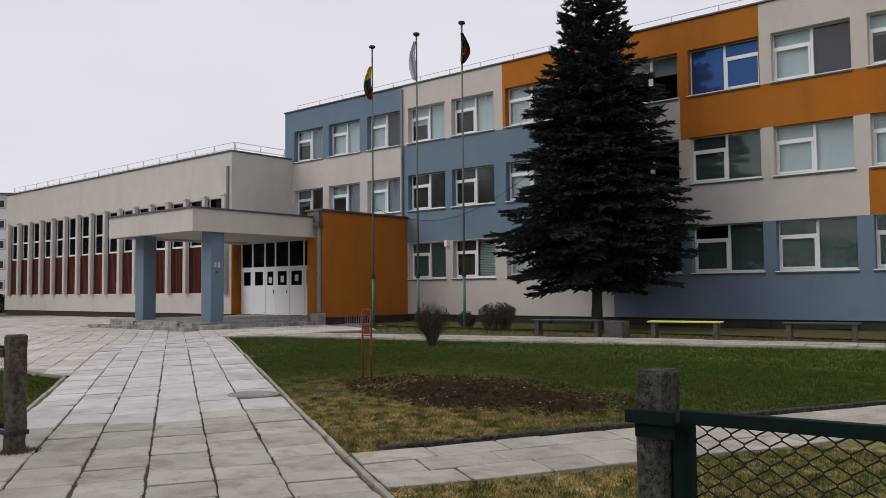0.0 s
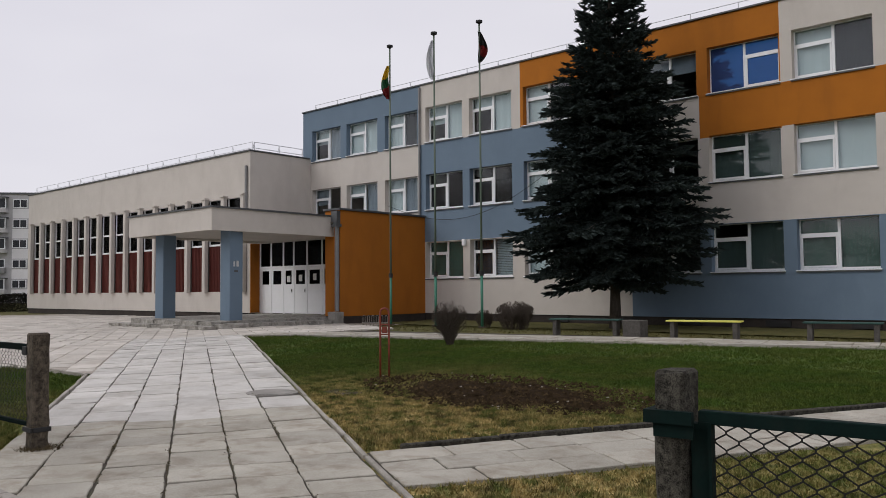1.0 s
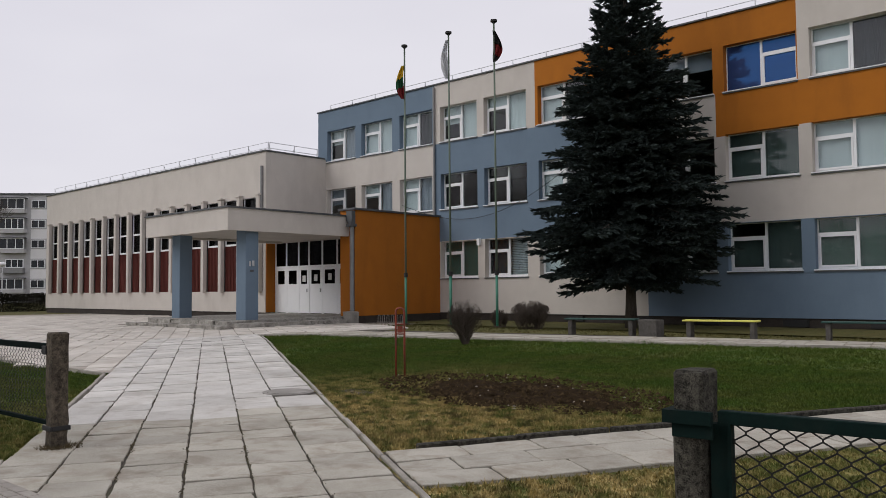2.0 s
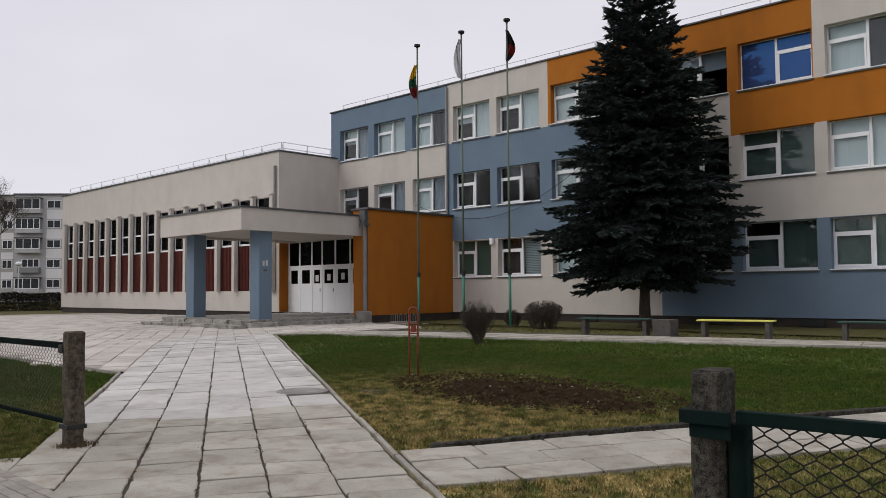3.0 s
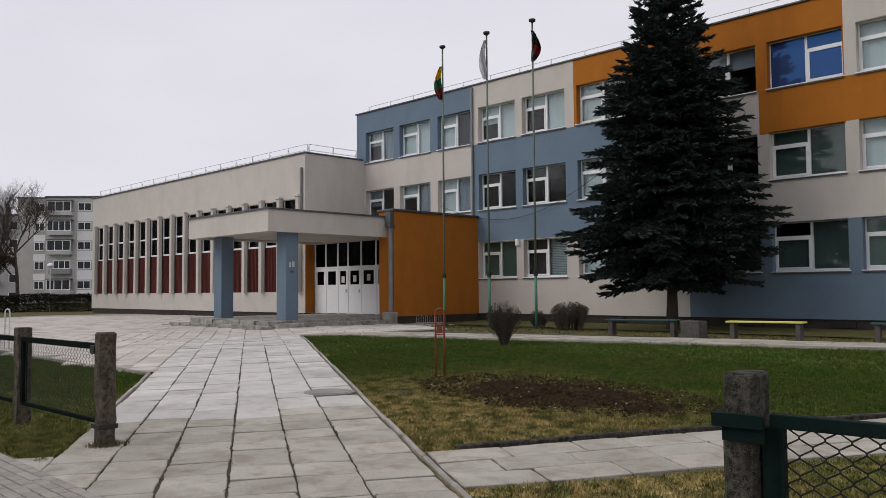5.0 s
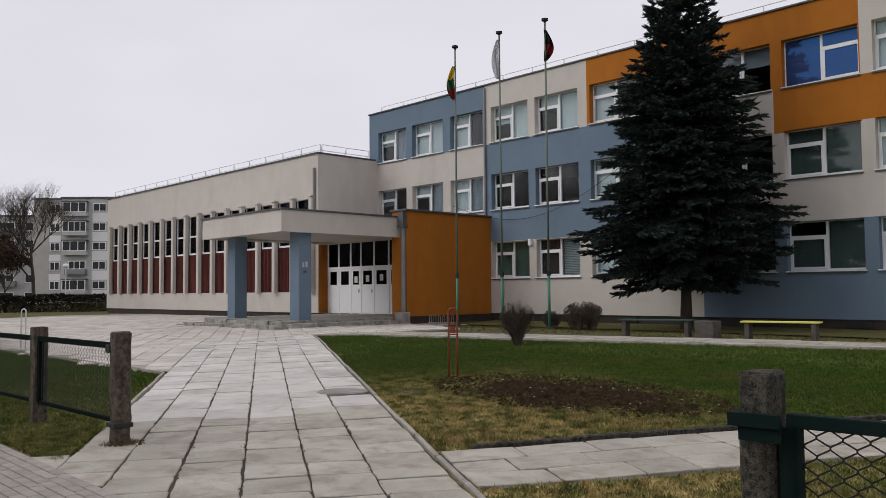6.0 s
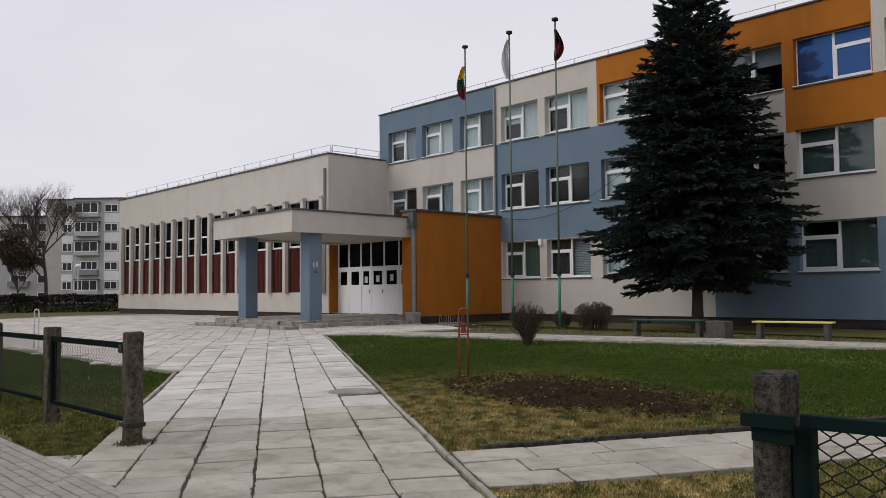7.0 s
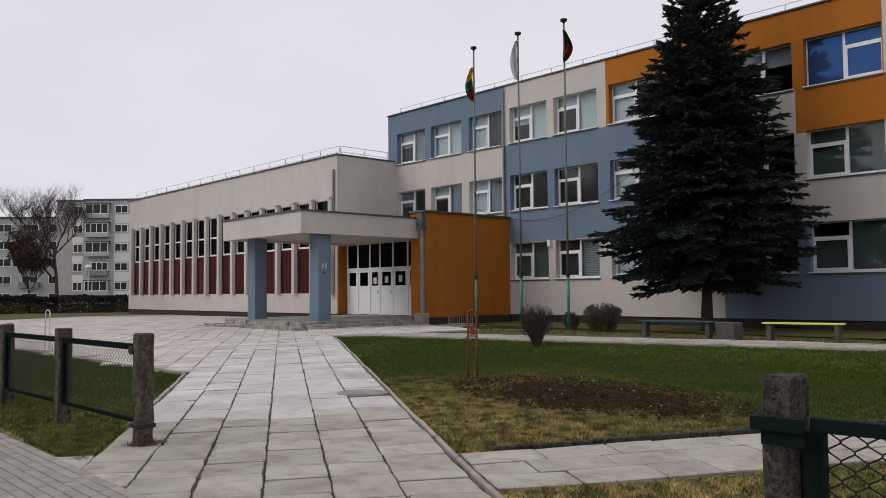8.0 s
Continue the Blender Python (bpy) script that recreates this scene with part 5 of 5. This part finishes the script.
def bare_tree(x, y, z, height, spread, label, seed, leaves=0):
    tree = thing("bare_tree", label, "tree", "trees beyond the forecourt", at=(x, y, z))
    rr = random.Random(seed)
    trunk_bm, limb_bm, tips = bmesh.new(), bmesh.new(), []

    def grow(bm, p, d, length, rad, level):
        pts = [p]
        q = p
        for s in range(4):
            d = (d + Vector((rr.uniform(-0.18, 0.18), rr.uniform(-0.15, 0.15), 0.12))).normalized()
            q = q + d * length / 4
            pts.append(q)
        tube(bm, pts, rad, 6 if level > 2 else 3, rad * 0.55, cap=False)
        tips.append((pts[-1], level))
        if level:
            for s in range(6 if level > 1 else 5):
                k = rr.uniform(0.35, 1.0)
                i = min(3, int(k * 4))
                b = pts[i].lerp(pts[i + 1], k * 4 - i)
                a = rr.uniform(0, 6.28)
                nd = (d * 0.75 + Vector((math.cos(a) * spread, math.sin(a) * spread, 0.25))).normalized()
                tips.append((b, level - 1))
                grow(limb_bm, b, nd, length * rr.uniform(0.5, 0.72), rad * 0.55 * (1.1 - 0.4 * k), level - 1)

    grow(trunk_bm, Vector((0, 0, -0.1)), Vector((0.02, 0, 1)), height * 0.45, height * 0.0145, 5)
    part("trunk", trunk_bm, M_BARK, tree)
    tagged(part("limb_crown", limb_bm, M_BARK, tree), kind="stuff")
    if leaves:
        verts, faces = [], []
        pool = [t for t, lv in tips if lv < 3]
        for _ in range(leaves):
            p = rr.choice(pool) + Vector((rr.gauss(0, 0.16), rr.gauss(0, 0.16), rr.gauss(0, 0.16)))
            k = len(verts)
            verts.extend((p + Vector((rr.uniform(-1, 1), rr.uniform(-1, 1), rr.uniform(-1, 1))) * 0.17)[:] for _ in range(3))
            faces.append((k, k + 1, k + 2))
        me = bpy.data.meshes.new("leaves")
        me.from_pydata(verts, [], faces)
        me.materials.append(M_LEAFBROWN)
        lv = new("leaves", me)
        lv.parent = tree
        tagged(lv, "withered brown leaves", kind="stuff")


bare_tree(-76.2, 23.2, 0.05, 13.6, 0.85, "tall leafless tree behind the hedge", 12)
bare_tree(-75.8, 20.9, 0.05, 7.4, 0.6, "smaller tree holding withered brown leaves", 18, 3800)
lamp = thing("street_lamp", "grey lamp post with a white globe", "street lamp", at=(-70.5, 24.0, 0.12))
part("post", tubed([(0, 0, -0.1), (0, 0, 3.55)], 0.06, 8, 0.045), M_GALV, lamp)
bm = bmesh.new()
bmesh.ops.create_uvsphere(bm, u_segments=14, v_segments=8, radius=0.26, matrix=Matrix.Translation((0, 0, 3.75)) @ Matrix.Diagonal((1, 1, 0.75, 1)))
part("globe", bm, M_WHITE, lamp, "white glass globe", smooth=True)


def unseen_tree_row():
    """An unseen dark tree row across the street: the school's windows mirror it, and its tall right end is added to
    shade the facade.
    """
    rr = random.Random(31)
    verts, faces = [], []
    for _ in range(90000):
        x = rr.uniform(-85, -40) if rr.random() < 0.6 else rr.uniform(-40, 55)
        # Beyond x = -14 the row is raised to block sky light from the right side.
        top = (6.0 + 2.5 * noise.noise((x * 0.16, 0, 3)) + 1.5 * noise.noise((x * 0.5, 0, 5))) * (2.3 if x < -40 else 1.0 if x < -14 else 2.7)
        p = Vector((x, -12 + rr.gauss(0, 1.4), 0.1 + top * rr.random()))
        k = len(verts)
        verts.extend((p + Vector((rr.uniform(-1, 1), rr.uniform(-1, 1), rr.uniform(-1, 1))) * 0.2)[:] for _ in range(3))
        faces.append((k, k + 1, k + 2))
    me = bpy.data.meshes.new("unseen_tree_row")
    me.from_pydata(verts, [], faces)
    me.materials.append(M_TWIG)
    tagged(new("unseen_tree_row", me), "unseen dark tree row, mirrored in windows and shading the right side", "trees", kind="stuff")


unseen_tree_row()
# ---- soil bed, grass, kerbs, slabs and pavers ----
def soil_bed():
    bm = bmesh.new()
    cu, cv = 3.0, -2.5
    n = 46
    grid = []
    for i in range(n + 1):
        line = []
        for j in range(n + 1):
            a, b = 2.6 * i / n - 1.3, 2.6 * j / n - 1.3
            x, y = on_walk(cu + a * 2.0 - b * 0.45, cv + a * 0.9 + b * 1.05)
            r = math.hypot(a, b) + 0.28 * noise.noise((x * 1.3, y * 1.3, 4)) + 0.12 * noise.noise((x * 4, y * 4, 7))
            edge = min(max((0.98 - r) / 0.35, 0), 1)
            z = ground_height(y, x) - 0.085 + 0.095 * edge + 0.05 * edge * noise.noise((x * 5, y * 5, 1)) + 0.03 * edge * noise.noise((x * 14, y * 14, 1))
            line.append(bm.verts.new((x, y, z)))
        grid.append(line)
    for p, q in zip(grid, grid[1:]):
        for j in range(n):
            bm.faces.new((p[j], q[j], q[j + 1], p[j + 1]))
    bmesh.ops.recalc_face_normals(bm, faces=bm.faces)
    tagged(part("soil_bed", bm, M_SOIL, smooth=True), "freshly dug brown soil bed in the lawn", "soil bed", kind="structure")
    rr = random.Random(3)
    verts, faces = [], []
    for _ in range(2600):
        a, r = rr.uniform(0, 6.28), rr.random() ** 0.5 * 1.15
        x, y = on_walk(cu + math.cos(a) * r * 2.0 - math.sin(a) * r * 0.45, cv + math.cos(a) * r * 0.9 + math.sin(a) * r * 1.05)
        p = Vector((x, y, ground_height(y, x) + rr.uniform(0.0, 0.03)))
        s = rr.uniform(0.010, 0.034) * rr.choice((0.7, 1, 1, 1.4))
        k = len(verts)
        for c in ((1, 0, 0), (-0.6, 0.8, 0), (-0.5, -0.8, 0), (0.1, 0, 0.9)):
            verts.append((p + Vector([q * s * rr.uniform(0.6, 1.3) for q in c]))[:])
        faces.extend(((k, k + 1, k + 3), (k + 1, k + 2, k + 3), (k + 2, k, k + 3)))
    me = bpy.data.meshes.new("soil_clods")
    me.from_pydata(verts, [], faces)
    me.materials.append(material("soil_clods", (0.012, 0.0075, 0.004), (0.085, 0.060, 0.032), 6, 1.0, 0.3, 60, per_piece=0.5, spec=0.05))
    tagged(new("soil_clods", me), "loose clods of earth on the bed", "soil", kind="stuff")
    verts, faces = [], []
    for _ in range(26):
        a, r = rr.uniform(0, 6.28), rr.random() ** 0.5 * 1.2
        x, y = on_walk(cu + math.cos(a) * r * 2.0 - math.sin(a) * r * 0.45, cv + math.cos(a) * r * 0.9 + math.sin(a) * r * 1.05)
        p = Vector((x, y, ground_height(y, x) + 0.03))
        k = len(verts)
        for c in ((1, 0.2, 0), (-0.3, 0.9, 0.3), (-0.8, -0.5, 0), (0.1, -0.2, 0.6)):
            verts.append((p + Vector(c) * rr.uniform(0.012, 0.03))[:])
        faces.extend(((k, k + 1, k + 3), (k + 1, k + 2, k + 3), (k + 2, k, k + 3), (k, k + 2, k + 1)))
    me = bpy.data.meshes.new("pale_stones")
    me.from_pydata(verts, [], faces)
    me.materials.append(M_PLAZA)
    tagged(new("pale_stones", me), "small pale stones and scraps on the soil", "stones", kind="stuff")


soil_bed()


def in_main_lawn(x, y):
    u, v = walk_uv(x, y)
    return v < -0.06 and u > 0.05 and y < 16.2 + 0.175 * (x + 15.6)


def in_fence_lawn(x, y):
    u, v = walk_uv(x, y)
    return v < 0.0 and u < -1.5 and y > 2.6


def in_left_lawn(x, y):
    u, v = walk_uv(x, y)
    return v > 3.42 and 2.62 < y < 6.6 and (u > 0.5 or x < -8.9)


def in_strip(x, y):
    return 18.0 + 0.16 * (x + 17) < y < 28.6 and -26 < x < 4


def grass(name, label, where, box_of, count, size, seed, mat=M_LAWN):
    rr = np.random.RandomState(seed)
    x0, x1, y0, y1 = box_of
    verts, faces = [], []
    made = 0
    while made < count:
        x, y = rr.uniform(x0, x1), rr.uniform(y0, y1)
        if not where(x, y):
            continue
        made += 1
        u, v = walk_uv(x, y)
        p, q = u - 3.0, v + 2.5
        bare = where is in_main_lawn and math.hypot((1.05 * p + 0.45 * q) / 2.5, (2.0 * q - 0.9 * p) / 2.5) + 0.3 * noise.noise((x * 1.3, y * 1.3, 4)) < 0.9
        if bare and rr.rand() > 0.38:
            continue
        z = ground_height(y, x) - 0.045
        tall = 0.012 + size * rr.uniform(0.5, 1.25) * (0.8 + 0.7 * noise.noise((x * 1.1, y * 1.1, 9)))
        for _ in range(3):
            a = rr.uniform(0, 6.28)
            w = 0.006 + 0.004 * rr.rand()
            ox, oy = x + rr.uniform(-0.03, 0.03), y + rr.uniform(-0.03, 0.03)
            lx, ly = rr.uniform(-0.8, 0.8) * tall, rr.uniform(-0.8, 0.8) * tall
            k = len(verts)
            verts.extend(((ox - w * math.cos(a), oy - w * math.sin(a), z), (ox + w * math.cos(a), oy + w * math.sin(a), z), (ox + lx, oy + ly, z + tall)))
            faces.append((k, k + 1, k + 2))
    me = bpy.data.meshes.new(name)
    me.from_pydata(verts, [], faces)
    me.materials.append(mat)
    tagged(new(name, me), label, "grass", kind="stuff")


grass("lawn_grass", "short uneven lawn grass, dry near the paths", in_main_lawn, (-14.5, 1.0, 5.0, 14.0), 80000, 0.036, 1)
grass("far_lawn_grass", "short green lawn grass towards the building", in_main_lawn, (-21.0, 3.0, 11.0, 19.0), 40000, 0.045, 2)
grass("fence_grass", "dry brown grass beside the fence", in_fence_lawn, (-4.6, 2.0, 2.6, 8.0), 20000, 0.035, 3)
grass("left_lawn_grass", "green grass behind the mesh fence", in_left_lawn, (-26.0, -6.5, 2.6, 6.6), 34000, 0.042, 4)
grass("strip_grass", "thin dry grass along the building", in_strip, (-26.0, 4.0, 18.0, 28.6), 9000, 0.04, 5)
grass("corner_grass", "dry grass beside the gate post", lambda x, y: walk_uv(x, y)[1] > 3.35 and walk_uv(x, y)[0] > 0.3 and y > 2.58, (-9.4, -7.4, 2.58, 4.4), 2600, 0.06, 7)
M_TUFT = material("withered_grass_tuft", (0.035, 0.026, 0.012), (0.13, 0.095, 0.042), 9, 0.95, 0.0, 40)
grass("post_tuft", "dry grass tuft round the gate post", lambda x, y: math.hypot(x + 8.15, y - 3.33) < 0.17, (-8.4, -7.9, 3.1, 3.55), 620, 0.06, 6, M_TUFT)

kerb_mesh = mesh_of(boxed(-0.49, 0.49, -0.025, 0.025, -0.1, 0.0, bevel=0.007), "kerb_stone", M_KERB)


dark_kerb_mesh = mesh_of(boxed(-0.495, 0.495, -0.035, 0.035, -0.1, 0.0, bevel=0.012), "kerb_stone", M_POST)


def kerb(name, label, a, b, lift, seed, stone=kerb_mesh):
    """A line of kerb stones; each is a piece of its own."""
    ob = thing(name, label, "kerb", kind="structure")
    rr = random.Random(seed)
    a, b = Vector(a), Vector(b)
    n = max(1, int((b - a).length))
    turn = math.degrees(math.atan2(b.y - a.y, b.x - a.x))
    for i in range(n):
        p = a.lerp(b, (i + 0.5) / n)
        q = a.lerp(b, (i + 1) / n)
        tilt = math.degrees(math.atan2(ground_height(q.y, q.x) - ground_height(p.y, p.x), (b - a).length / n / 2))
        m = pose(p.x + rr.uniform(-0.008, 0.008), p.y + rr.uniform(-0.008, 0.008), ground_height(p.y, p.x) + lift + rr.uniform(-0.012, 0.01), rr.uniform(-4, 4), -tilt, turn + rr.uniform(-0.6, 0.6))
        shared("kerb_stone", stone, ob, m @ Matrix.Diagonal(((b - a).length / n, 1, 1, 1)))


kerb("kerb_walk", "worn concrete kerb between walkway and lawn", on_walk(-3.4, -0.01), on_walk(17.6, -0.01), -0.012, 1)
kerb("kerb_left", "worn concrete kerb along the small lawn", on_walk(2.6, 3.34), on_walk(8.2, 3.34), 0.016, 2)
kerb("kerb_cross", "low dark kerb between lawn and side path", on_walk(0.03, -0.40), on_walk(0.03, -13.8), 0.012, 3, dark_kerb_mesh)
kerb("kerb_plaza", "worn concrete kerb at the forecourt's edge", (-14.5, 6.70), (-30.0, 6.35), 0.02, 4)
kerb("kerb_far", "low concrete kerb along the lawn's far edge", (-21.1, 14.62), (9.0, 20.3), 0.02, 5)

SLABS = {}


def slab(parent, w, d, mat, x, y, lift, turn, rr, seed, tilt=0.7):
    key = (round(w, 2), round(d, 2), mat.name, seed % 4)
    if key not in SLABS:
        SLABS[key] = slab_mesh("slab", w, d, mat, seed % 4)
    rise = 0.30 / 13.5 if 5 < y < 18.5 else 0.0
    m = pose(x, y, ground_height(y, x) + lift + rr.uniform(-0.006, 0.006)) @ Matrix.Rotation(math.atan(rise), 4, "X") @ pose(0, 0, 0, rr.uniform(-tilt, tilt), rr.uniform(-tilt, tilt), turn + rr.uniform(-0.5, 0.5))
    return shared("slab", SLABS[key], parent, m)


def joined(name, label, parent, places, mat, thick=0.06, gap=0.0):
    """The slabs that lie too far off to pick apart, as one mesh."""
    verts, faces = [], []
    for (cx, cy, w, d, ux, uy, dz) in places:
        k = len(verts)
        for z in (-thick, 0.0):
            for sx, sy in ((-1, -1), (1, -1), (1, 1), (-1, 1)):
                x = cx + ux * sx * w / 2 - uy * sy * d / 2
                y = cy + uy * sx * w / 2 + ux * sy * d / 2
                verts.append((x, y, ground_height(y, x) + z + dz))
        faces.extend([(k + 4, k + 5, k + 6, k + 7), (k, k + 1, k + 5, k + 4), (k + 1, k + 2, k + 6, k + 5), (k + 2, k + 3, k + 7, k + 6), (k + 3, k, k + 4, k + 7)])
    me = bpy.data.meshes.new(name)
    me.from_pydata(verts, [], faces)
    me.materials.append(mat)
    ob = new(name, me)
    ob.parent = parent
    tagged(ob, label, kind="stuff")


rr = random.Random(77)
TURN_U = math.degrees(math.atan2(WALK_U.y, WALK_U.x))
COLS = [0.06, 0.66, 1.19, 1.72, 2.25, 2.77, 3.29, 3.81]
rest, count = [], 0
for c, (v0, v1) in enumerate(zip(COLS, COLS[1:])):
    u = -4.4 + rr.uniform(0, 0.4)
    while u < (19.0 if c < 6 else 0.2):
        d = rr.choice((0.5, 0.5, 0.5, 0.75))
        w = v1 - v0 - (0.014 if c in (2, 3) else 0.009)
        x, y = on_walk(u + d / 2, (v0 + v1) / 2 + rr.uniform(-0.006, 0.006))
        outside = y < 2.25
        hole = math.hypot(x + 9.62, y - 7.16) < 0.33
        if not outside and not hole:
            if u < 12.5 and count < 280:
                slab(walk_base, d - rr.choice((0.006, 0.010, 0.022)), w, M_SLAB_OLD if u < 2.1 + 0.5 * rr.random() else M_SLAB, x, y, 0.0, TURN_U, rr, count)
                count += 1
            else:
                rest.append((x, y, d - 0.04, w, WALK_U.x, WALK_U.y, rr.uniform(-0.006, 0.006)))
        u += d
joined("far_slabs", "slabs of the walkway's far end", walk_base, rest, M_SLAB)

for r in range(3):
    v = -0.06
    while v > -11.0:
        w = rr.choice((0.5, 0.72, 0.72))
        x, y = on_walk(-0.10 - 0.455 * (r + 0.5), v - w / 2)
        slab(cross_base, 0.447, w - rr.uniform(0.006, 0.014), M_SLAB_OLD, x, y, -0.012, TURN_U, rr, rr.randrange(4), 0.35)
        v -= w

places = []
ax = Vector((30.2, 5.8)).normalized()
p0 = Vector((-21.2, 14.72))
s = 0.0
while s < 30.5:
    w = rr.choice((0.5, 0.75))
    for k in range(3):
        q = p0 + ax * (s + w / 2) + Vector((-ax.y, ax.x)) * (0.27 + k * 0.44)
        places.append((q.x, q.y, w - 0.02, 0.42, ax.x, ax.y, rr.uniform(-0.005, 0.008)))
    s += w
joined("path_slabs", "pale slabs of the path along the building", far_base, places, M_SLAB_OLD)

places = []
for row in range(0, 40):
    v = 3.31 + row * 0.53
    u = -2.0 + rr.uniform(0, 0.5)
    while u < 46:
        d = rr.choice((0.5, 0.75, 1.0))
        x, y = on_walk(u + d / 2, v + 0.26)
        if y > 6.72 and y < 24.4 and -55 < x and not (-34.7 < x < -26.3 and y > 16.6):
            places.append((x, y, d - 0.018, 0.516, WALK_U.x, WALK_U.y, rr.uniform(-0.004, 0.008)))
        u += d
for row in range(-26, 0):                                   # between the walkway's end and the steps
    v = 3.31 + row * 0.53
    u = 17.8
    while u < 30:
        d = rr.choice((0.5, 0.75, 1.0))
        x, y = on_walk(u + d / 2, v + 0.26)
        u2, v2 = walk_uv(x, y)
        off = (Vector((x, y)) - p0).dot(Vector((-ax.y, ax.x)))
        along = (Vector((x, y)) - p0).dot(ax)
        inside = (x + 17.05) * 5.3 + (y - 17.5) * 8.45 < 0        # before the edge that runs from the path to the porch
        if y < 24.3 and inside and (off > 1.45 or along < -0.1) and not (-34.7 < x < -26.3 and y > 16.6) and not (u2 < 19.1 and 0 < v2 < 3.4) and v2 < 3.3:
            places.append((x, y, d - 0.018, 0.516, WALK_U.x, WALK_U.y, rr.uniform(-0.004, 0.008)))
        u += d
places.sort(key=lambda q: math.hypot(q[0] + 14.0, q[1] - 7.0))
for k, (x, y, w, d, ux, uy, dz) in enumerate(places[:280]):
    slab(plaza_base, w, d, M_PLAZA, x, y, dz, TURN_U, rr, k)
places = places[280:]
joined("plaza_slabs", "worn slabs of the forecourt", plaza_base, places, M_PLAZA)

paver_mesh = mesh_of(boxed(-0.0945, 0.0945, -0.0445, 0.0445, -0.06, 0.0, bevel=0.004), "paver", M_PAVER)
rest, count = [], 0
for row in range(50):
    y = 2.44 - row * 0.1
    for col in range(140):
        x = -14.0 + col * 0.2 + (0.1 if row % 2 else 0.0)
        if -9.6 < x < -5.4 and y > 1.0 and count < 300:
            shared("paver", paver_mesh, pavement, pose(x, y - 0.04, 0.014 + rr.uniform(-0.002, 0.002), 0, 0, rr.uniform(-0.5, 0.5)))
            count += 1
        else:
            rest.append((x, y - 0.04, 0.189, 0.089, 1.0, 0.0, 0.014 + rr.uniform(-0.002, 0.002)))
joined("far_pavers", "block pavers of the pavement", pavement, rest, M_PAVER)


def joint_debris():
    """Moss, dead grass and crumbs of earth that have gathered in the walkway's joints."""
    rd = random.Random(41)
    verts, faces = [], []
    for _ in range(2400):
        c = rd.choice((1, 2, 2, 3, 3, 3, 4, 4, 5))
        u = rd.uniform(-3.2, 9.0) if rd.random() < 0.35 else rd.gauss(1.5, 0.9)
        if noise.noise((u * 1.7, c * 3.1, 2)) < -0.05:
            continue
        spread = 0.026 if noise.noise((u * 2.3, c * 5.0, 8)) > 0.2 else 0.008
        x, y = on_walk(u, COLS[c] - 0.004 + rd.gauss(0, spread))
        if y < 2.6:
            continue
        size = rd.uniform(0.004, 0.013)
        z = ground_height(y, x) - 0.004
        k = len(verts)
        for ax, ay, az in ((1, 0.1, 0), (-0.5, 0.85, 0), (-0.6, -0.8, 0), (rd.uniform(-0.4, 0.4), rd.uniform(-0.4, 0.4), rd.uniform(0.4, 1.0))):
            verts.append((x + ax * size * rd.uniform(0.6, 1.4), y + ay * size * rd.uniform(0.6, 1.4), z + az * size))
        faces.extend(((k, k + 1, k + 3), (k + 1, k + 2, k + 3), (k + 2, k, k + 3)))
    me = bpy.data.meshes.new("joint_debris")
    me.from_pydata(verts, [], faces)
    me.materials.append(material("joint_crumbs", (0.035, 0.03, 0.017), (0.11, 0.09, 0.05), 6, 1.0, 0.2, 60, per_piece=0.4))
    tagged(new("joint_debris", me), "brown moss and crumbs in the slab joints", "debris", kind="stuff")


joint_debris()
